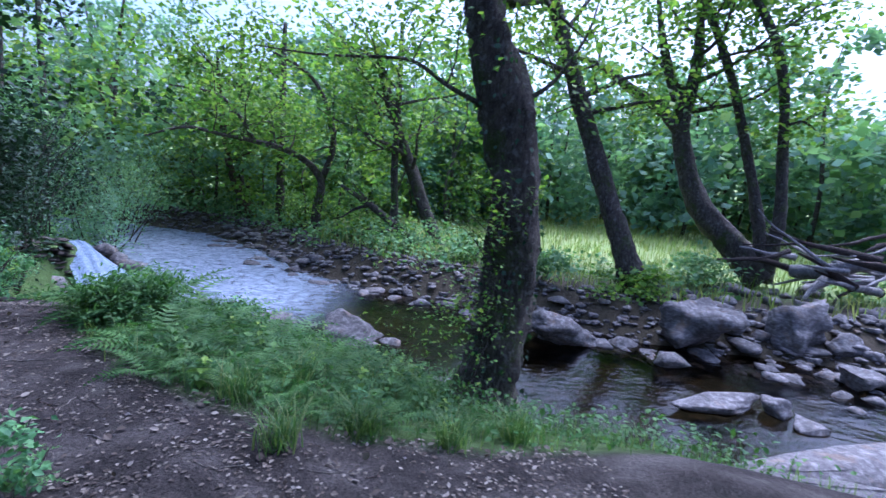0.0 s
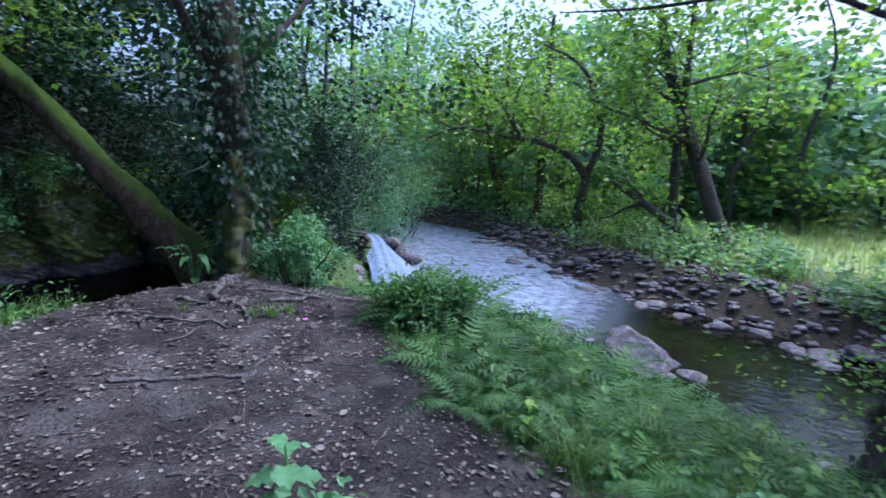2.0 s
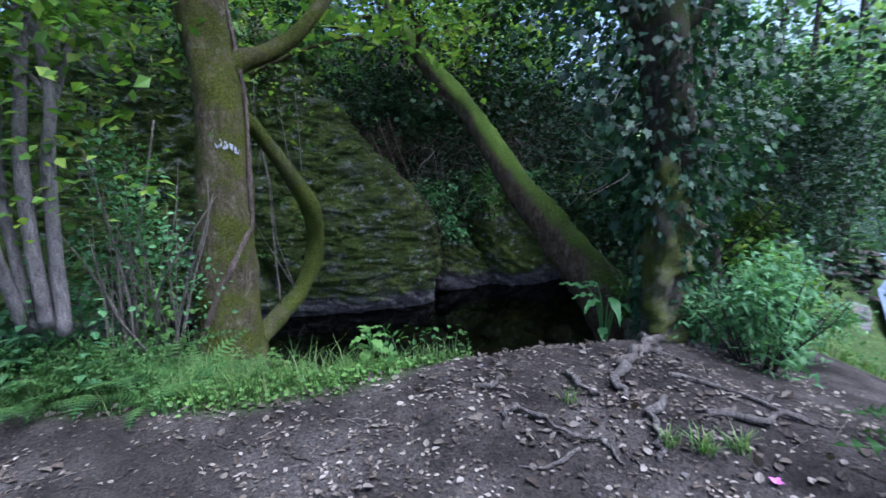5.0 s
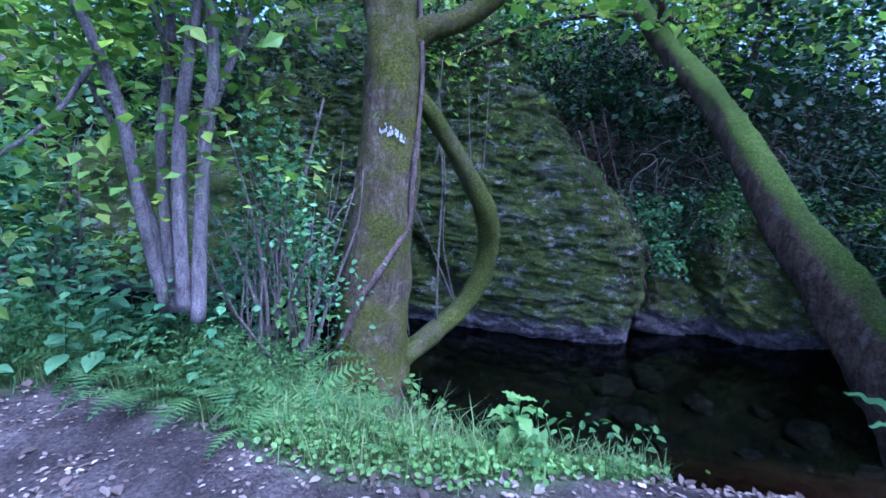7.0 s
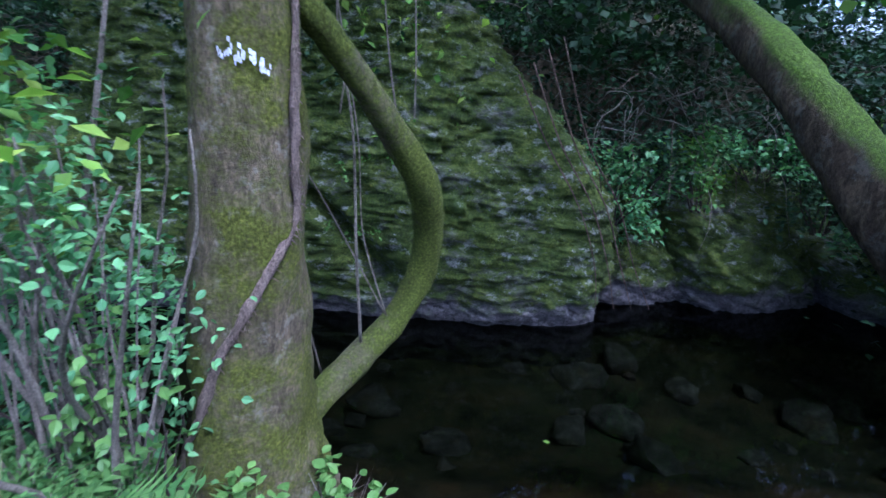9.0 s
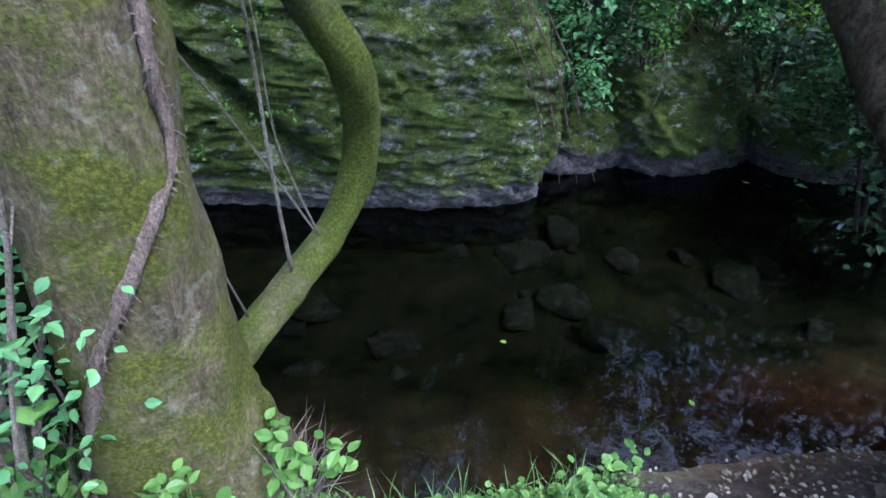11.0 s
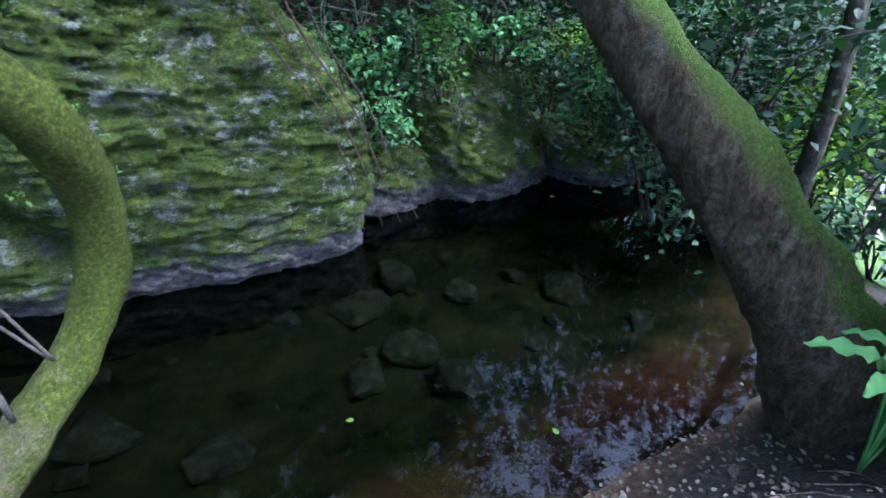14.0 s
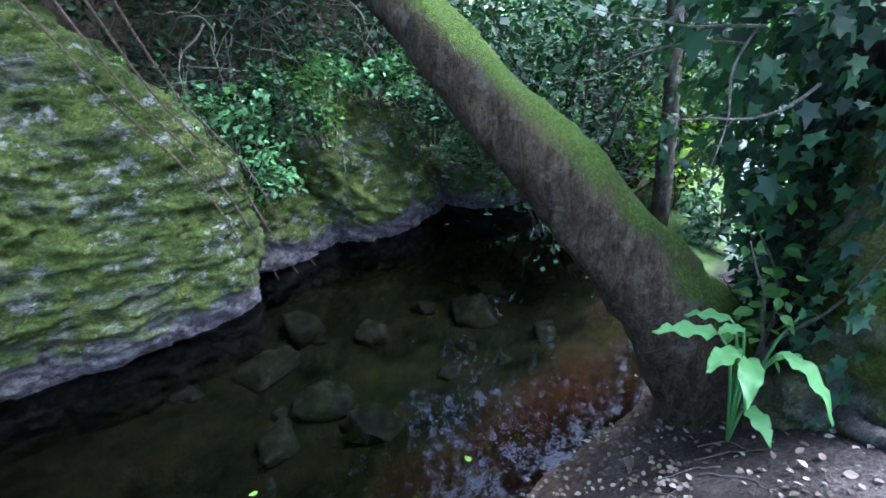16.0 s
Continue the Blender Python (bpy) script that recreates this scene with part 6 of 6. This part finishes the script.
ob = part("creek_rubble", join(geo), M["stone"], None, smooth=False)
tagged(ob, "loose brown-grey rubble along the creek", "stones", "", "stuff")
# stones on the stony bank to the right of the trees
for i_ in range(60):
    q = np.array((5.41, -11.39, -1.00)) + np.array([gs.uniform(-1.2, 4.5), gs.uniform(-3.5, 1.5), 0])
    r_ = gs.uniform(0.14, 0.36)
    stone("bank_stone", (q[0], q[1], max(gz(q[0], q[1]), -1.4) + 0.2 * r_), (r_, r_ * 1.3, r_ * 0.65), 3500 + i_, "pale worn stone of the stony bank", gs.uniform(0, 360), group="stones on the stony bank", sub=2)
# driftwood
gd = np.random.default_rng(3600)
dw = np.array((8.99, -14.53, 0.24))
for i_ in range(34):
    a_ = gd.normal(0.2, 0.5)
    c_ = dw + np.array([gd.uniform(-1.2, 1.4), gd.uniform(-2.2, 1.8), gd.uniform(-0.7, 0.55)])
    l_ = gd.uniform(0.8, 2.8)
    d_ = np.array([math.sin(a_) * 0.5, math.cos(a_), gd.normal(0, 0.22)])
    p, r = limb(c_ - d_ * l_ / 2, d_, l_, gd.uniform(0.03, 0.13), gd, 0.14, 0, 5)
    ob = part("driftwood", tube(p, np.maximum(r, 0.015), 7, 0.15, i_, 3), M[("drift", "drift", "dark_twig")[i_ % 3]], None)
    tagged(ob, "bleached branch in a heap of driftwood", "driftwood", "driftwood heap")
lg = part("driftwood_log", tube([(9.50, -13.52, -0.06), (8.98, -13.81, 0.03), (8.63, -14.18, 0.25), (8.22, -14.59, 0.41)], [0.16, 0.17, 0.16, 0.14], 12, 0.1, 7, 5), M["drift"], None)
tagged(lg, "long bleached log lying on the bank", "log")


# ---- the stone dam and the fall ----
dam = thing("stone_dam", (8.1, 3.75, -0.9), "dark dry-laid stone dam beside the fall", "dam")
gm = np.random.default_rng(3700)
A_, B_ = np.array([7.2, 4.35]), np.array([9.0, 3.35])
dd = (B_ - A_) / np.linalg.norm(B_ - A_)
for row in range(8):
    s_ = gm.uniform(-0.1, 0.1)
    while s_ < 1.55:
        w_ = gm.uniform(0.25, 0.55)
        c_ = A_ + dd * (s_ + w_ / 2)
        v, f = blob((w_ * 0.52, 0.3, gm.uniform(0.045, 0.07)), 3710 + row * 9 + int(s_ * 7), 0.25, 2)
        part("stone", (turn(v, 0, 0, math.degrees(math.atan2(dd[1], dd[0]))) + np.array([c_[0], c_[1], -0.95 + 0.098 * row]) + gm.normal(0, 0.02, 3), f), M["ledge"], dam)
        s_ += w_

# water shoots from the gap in the dam and fans out down the chute
nu, nv_ = 26, 34
fv = np.zeros((nv_, nu, 3))
top, bot = np.array([9.85, 4.15, -0.58]), np.array([8.25, 2.35, -1.33])
across = np.array([0.75, -0.66, 0])
gfall = np.random.default_rng(3800)
for i in range(nv_):
    t = i / (nv_ - 1)
    c = top + (bot - top) * t
    c[2] = top[2] + (bot[2] - top[2]) * t**1.35 + 0.03 * math.sin(t * 9) * t
    wd = 0.17 + 0.50 * t
    for j in range(nu):
        s = j / (nu - 1) * 2 - 1
        fv[i, j] = c + across * (wd * s + 0.05 * math.sin(5 * t + 3 * s)) + np.array([0, 0, 0.09 * (1 - s * s) + 0.012 * math.sin(11 * s + 3 * t) + 0.008 * gfall.normal() * t])
b = (np.arange(nv_ - 1)[:, None] * nu + np.arange(nu - 1)[None]).ravel()
ob = new("waterfall", mesh_of("waterfall", fv.reshape(-1, 3), np.stack([b, b + 1, b + nu + 1, b + nu], 1), M["fall"]))
tagged(ob, "white water rushing down a short chute", "waterfall", "", "structure")
for i_ in range(12):
    t = gs.uniform(0.0, 1.0)
    c = top + (bot - top) * t + across * (0.45 + 0.6 * t) * (1 if i_ % 2 else -1)
    stone("chute_stone", (c[0], c[1], c[2] - 0.12), (0.3, 0.35, 0.26), 3850 + i_, "dark wet stone beside the fall", gs.uniform(0, 360), group="stones beside the fall", sub=2)

# ---- small growth on trunks, rock and water ----
gv = np.random.default_rng(4000)
sp = thing("ivy_sprouts", (2.82, -4.43, -0.08), "leafy sprouts growing out from the dark alder", "plant")
ls_ = []
for i_ in range(34):
    b_ = np.array((2.79, -4.64, -0.06)) + np.array([gv.normal(0, 0.05), 0, gv.uniform(-0.1, 1.5)])
    ls_.append(limb(b_, (gv.normal(-0.35, 0.4), gv.uniform(0.1, 1.2), gv.normal(0.15, 0.4)), gv.uniform(0.5, 1.3), 0.006, gv, 0.3, 0.1, 5))
for p, r in ls_:
    part("shoot", tube(p, r, 4, 0, 0, 2), M["dark_twig"], sp)
part("foliage", crown_on(ls_, gv, 38, 0.05, 0.12, "oval", 0.6), M["leaf_alder"], sp, smooth=False)
# ivy flat on the dark alder's bark
c_ = smooth_curve(np.column_stack([BIG, BIGR]), 10)
n_ = 230
s_ = c_[gv.integers(0, int(len(c_) * 0.62), n_)]
a_ = gv.uniform(0, 6.28, n_)
pv_ = s_[:, :3] + np.stack([np.cos(a_), np.sin(a_), 0 * a_], 1) * (s_[:, 3:4] * 1.05 + 0.01)
ob = part("trunk_ivy", leaves(pv_, 0.055, np.stack([np.cos(a_) * 0.5, np.sin(a_) * 0.5, -np.ones(n_)], 1), "ivy", gv), M["leaf_ivy"], None, smooth=False)
tagged(ob, "small ivy leaves clinging to the dark alder", "ivy", "", "stuff")

# thin stems that rise from the bowed branch, and hanging creepers
for i_, pts_ in enumerate((
        [(-0.12, 3.12, 0.19), (-0.12, 3.10, 0.72), (-0.11, 3.10, 1.37), (-0.16, 3.10, 1.82), (-0.14, 3.10, 2.24)],
        [(0.01, 3.22, 0.32), (-0.14, 3.20, 0.66), (-0.28, 3.15, 0.99), (-0.40, 3.10, 1.26), (-0.42, 3.00, 1.50)],
        [(0.02, 3.22, 0.31), (-0.05, 3.20, 0.59), (-0.10, 3.20, 0.86), (-0.10, 3.20, 1.31), (-0.15, 3.20, 1.78)],
        [(-0.30, 2.90, 0.12), (-0.32, 2.80, 0.46), (-0.33, 2.75, 0.77), (-0.33, 2.70, 1.23)],
        [(0.10, 3.20, 1.46), (0.07, 3.20, 1.73), (0.05, 3.20, 2.08)], [(0.19, 3.30, 1.43), (0.20, 3.30, 1.74), (0.20, 3.30, 2.15)], [(-0.19, 3.20, 1.45), (-0.15, 3.20, 1.72), (-0.19, 3.20, 2.12)])):
    ob = part("thin_stem", tube(pts_, np.linspace(0.011 if i_ == 0 else 0.006, 0.004, len(pts_)), 6, 0.05, i_, 5), M["twig"], None)
    tagged(ob, "thin bare stem rising past the bowed branch", "stem", "thin stems by the marked tree")
# rootlets and dry grass at the foot of the marked tree
dg = thing("dry_grass_tuft", (-0.20, 2.55, -0.55), "brown dry grass hanging into the water", "grass")
gq = np.random.default_rng(4100)
q_ = np.array([-0.22, 2.5, -0.62]) + gq.normal(0, 1, (240, 3)) * np.array([0.10, 0.10, 0.02])
part("foliage", blades(q_, 0.2, 0.003, 1.4, gq), M["litter"], dg, smooth=False)["kind"] = "stuff"
# leaves afloat and small sprigs on the rock
for i_, (x_, y_) in enumerate(((1.92, 2.61), (1.05, 3.25))):
    v_, f_ = big_leaf(0.045, 0.015, 0.02, 0.002, 4200 + i_)
    ob = part("floating_leaf", (turn(v_ * np.array([1, 1, 0.1]), 0, 0, 70 * i_) + np.array([x_, y_, WATER_POOL + 0.006]), f_), M["leaf_alder"], None)
    tagged(ob, "yellow-green leaf afloat on the pool", "leaf", "leaves on the pool")

# ---- understorey that fills the wood's edge ----
gu = np.random.default_rng(5000)
for i_ in range(40):
    x_, y_ = gu.uniform(17, 36), gu.uniform(-10, 16)
    d_, s_ = creek_distance(np.array([x_]), np.array([y_]))
    if d_[0] < 1.0 or (s_[0] > 0 and y_ < -4 and x_ < 26):
        continue
    far_tree("understorey_tree", x_, y_, gu.uniform(1.8, 4.2), gu.uniform(2.0, 3.6), 5100 + i_, ("leaf_far_haze", "leaf_blue_haze", "leaf_alder")[i_ % 3], "low leafy tree at the wood's edge", "low trees at the wood's edge", 700, 0.22, 0.02)

# ---- sprigs that root in the cracks of the rock ----
gk = np.random.default_rng(6000)
for i_ in range(26):
    x_, z_ = gk.uniform(-1.2, 1.7), gk.uniform(-0.2, 1.6)
    y_ = 5.0 + 0.12 * max(z_, 0) + 0.12 * max(0, x_ - 1.2)
    e_ = thing("rock_sprig", (x_, y_, z_), "small green sprig rooted in a rock crack", "plant", "sprigs on the rock")
    n_ = int(gk.integers(8, 20))
    d_ = gk.normal(0, 1, (n_, 3)) * np.array([0.8, 0.3, 0.6]) + np.array([0, -0.8, -0.1])
    part("foliage", leaves(np.array([x_, y_, z_]) + gk.normal(0, 0.03, (n_, 3)), 0.035, d_, "leaf", gk), M["leaf_bright"], e_, smooth=False)

for i_, (x_, y_, sx, sz, n_) in enumerate(((-0.78, 2.12, 0.22, 0.75, 95), (-0.40, 2.10, 0.16, 0.42, 90), (-0.98, 2.25, 0.25, 1.2, 130))):
    bush("leafy_shoot", (x_, y_, gz(x_, y_)), (sx, 0.14, sz), n_, "leaf_bright", "leafy green shoots before the marked tree", 890 + i_, 0.06, "leaf", 7, "shoots by the marked tree", category="plant")

# ---- stones on the bed of the pool ----
gp = np.random.default_rng(7000)
n_ = 0
while n_ < 34:
    x_, y_ = gp.uniform(-0.9, 4.6), gp.uniform(2.5, 5.2)
    z_ = gz(x_, y_)
    if z_ > -0.78 or silt(x_, y_) > 0.2:
        continue
    r_ = 0.08 + 0.24 * gp.uniform() ** 2
    h_ = min(r_ * gp.uniform(0.4, 0.6), 0.16)
    stone("pool_stone", (x_, y_, z_ + 0.3 * h_), (r_, r_ * gp.uniform(0.8, 1.3), h_), 7100 + n_, "silt-covered stone on the bed of the pool", gp.uniform(0, 360), group="stones in the pool", sub=3)
    n_ += 1

# ---- long grass, bare shoots and fallen stems beside the marked tree ----
p_ = area(900, -1.9, 0.45, 1.05, 2.2, gp, lambda x, y: (1 - bare(x, y)) * (0.3 + 0.7 * (wobble(2.3 * x, 2.3 * y) > 0)))
ob = part("long_rim_grass", blades(on_ground(p_), 0.27, 0.003, 0.9, gp), M["grass"], None, smooth=False)
tagged(ob, "long arching grass at the foot of the hazel", "grass", "", "stuff")
for i_ in range(22):
    x_, y_ = gp.uniform(-1.25, -0.72), gp.uniform(2.05, 2.5)
    p, r = limb((x_, y_, gz(x_, y_) - 0.02), (gp.normal(0.05, 0.12), gp.normal(0, 0.12), 1), gp.uniform(0.8, 1.5), gp.uniform(0.006, 0.011), gp, 0.12, 0.1, 5)
    ob = part("bare_shoot", tube(p, np.maximum(r, 0.003), 5, 0, 0, 3), M["twig"], None)
    tagged(ob, "straight tan shoot in the thicket by the tree", "stem", "bare shoots by the marked tree")
lg = part("leaning_pole", tube([(-1.2, 2.3, 0.45), (-1.05, 2.34, 0.9), (-0.92, 2.38, 1.35), (-0.8, 2.42, 1.85)], [0.014, 0.013, 0.011, 0.007], 6, 0.05, 3, 4), M["twig"], None)
tagged(lg, "pale bare stem leaning by the hazel", "stem")

# ---- dry roots that hang over the low rocks, and creepers on the far rock's corner ----
for i_ in range(90):
    x_ = gp.uniform(1.7, 4.6)
    z_ = gp.uniform(0.9, 1.9)
    p, r = limb((x_, 5.55 - 0.05 * gp.uniform(), z_), (gp.normal(0.1, 0.5), -0.5, gp.normal(-0.5, 0.5)), gp.uniform(0.4, 1.1), gp.uniform(0.004, 0.010), gp, 0.45, -0.5, 6)
    ob = part("hanging_root", tube(p, np.maximum(r, 0.0025), 5, 0, 0, 3), M[("vine_root", "twig", "root")[i_ % 3]], None)
    tagged(ob, "dry brown root hanging from the steep bank", "root", "roots hanging over the rocks")
for i_ in range(4):
    x_ = 1.15 + 0.12 * i_
    p_ = [(x_ - 0.15, 4.95, 1.75 + 0.1 * i_), (x_ + 0.1, 4.85, 1.2), (x_ + 0.42, 4.82, 0.65), (x_ + 0.62, 4.84, 0.1), (x_ + 0.68 + 0.05 * i_, 4.85, -0.35)]
    ob = part("creeper", tube(p_, [0.008, 0.008, 0.007, 0.006, 0.003], 5, 0.1, i_, 5), M["vine_root"], None)
    tagged(ob, "thin brown creeper running down the rock", "creeper", "creepers on the rock")
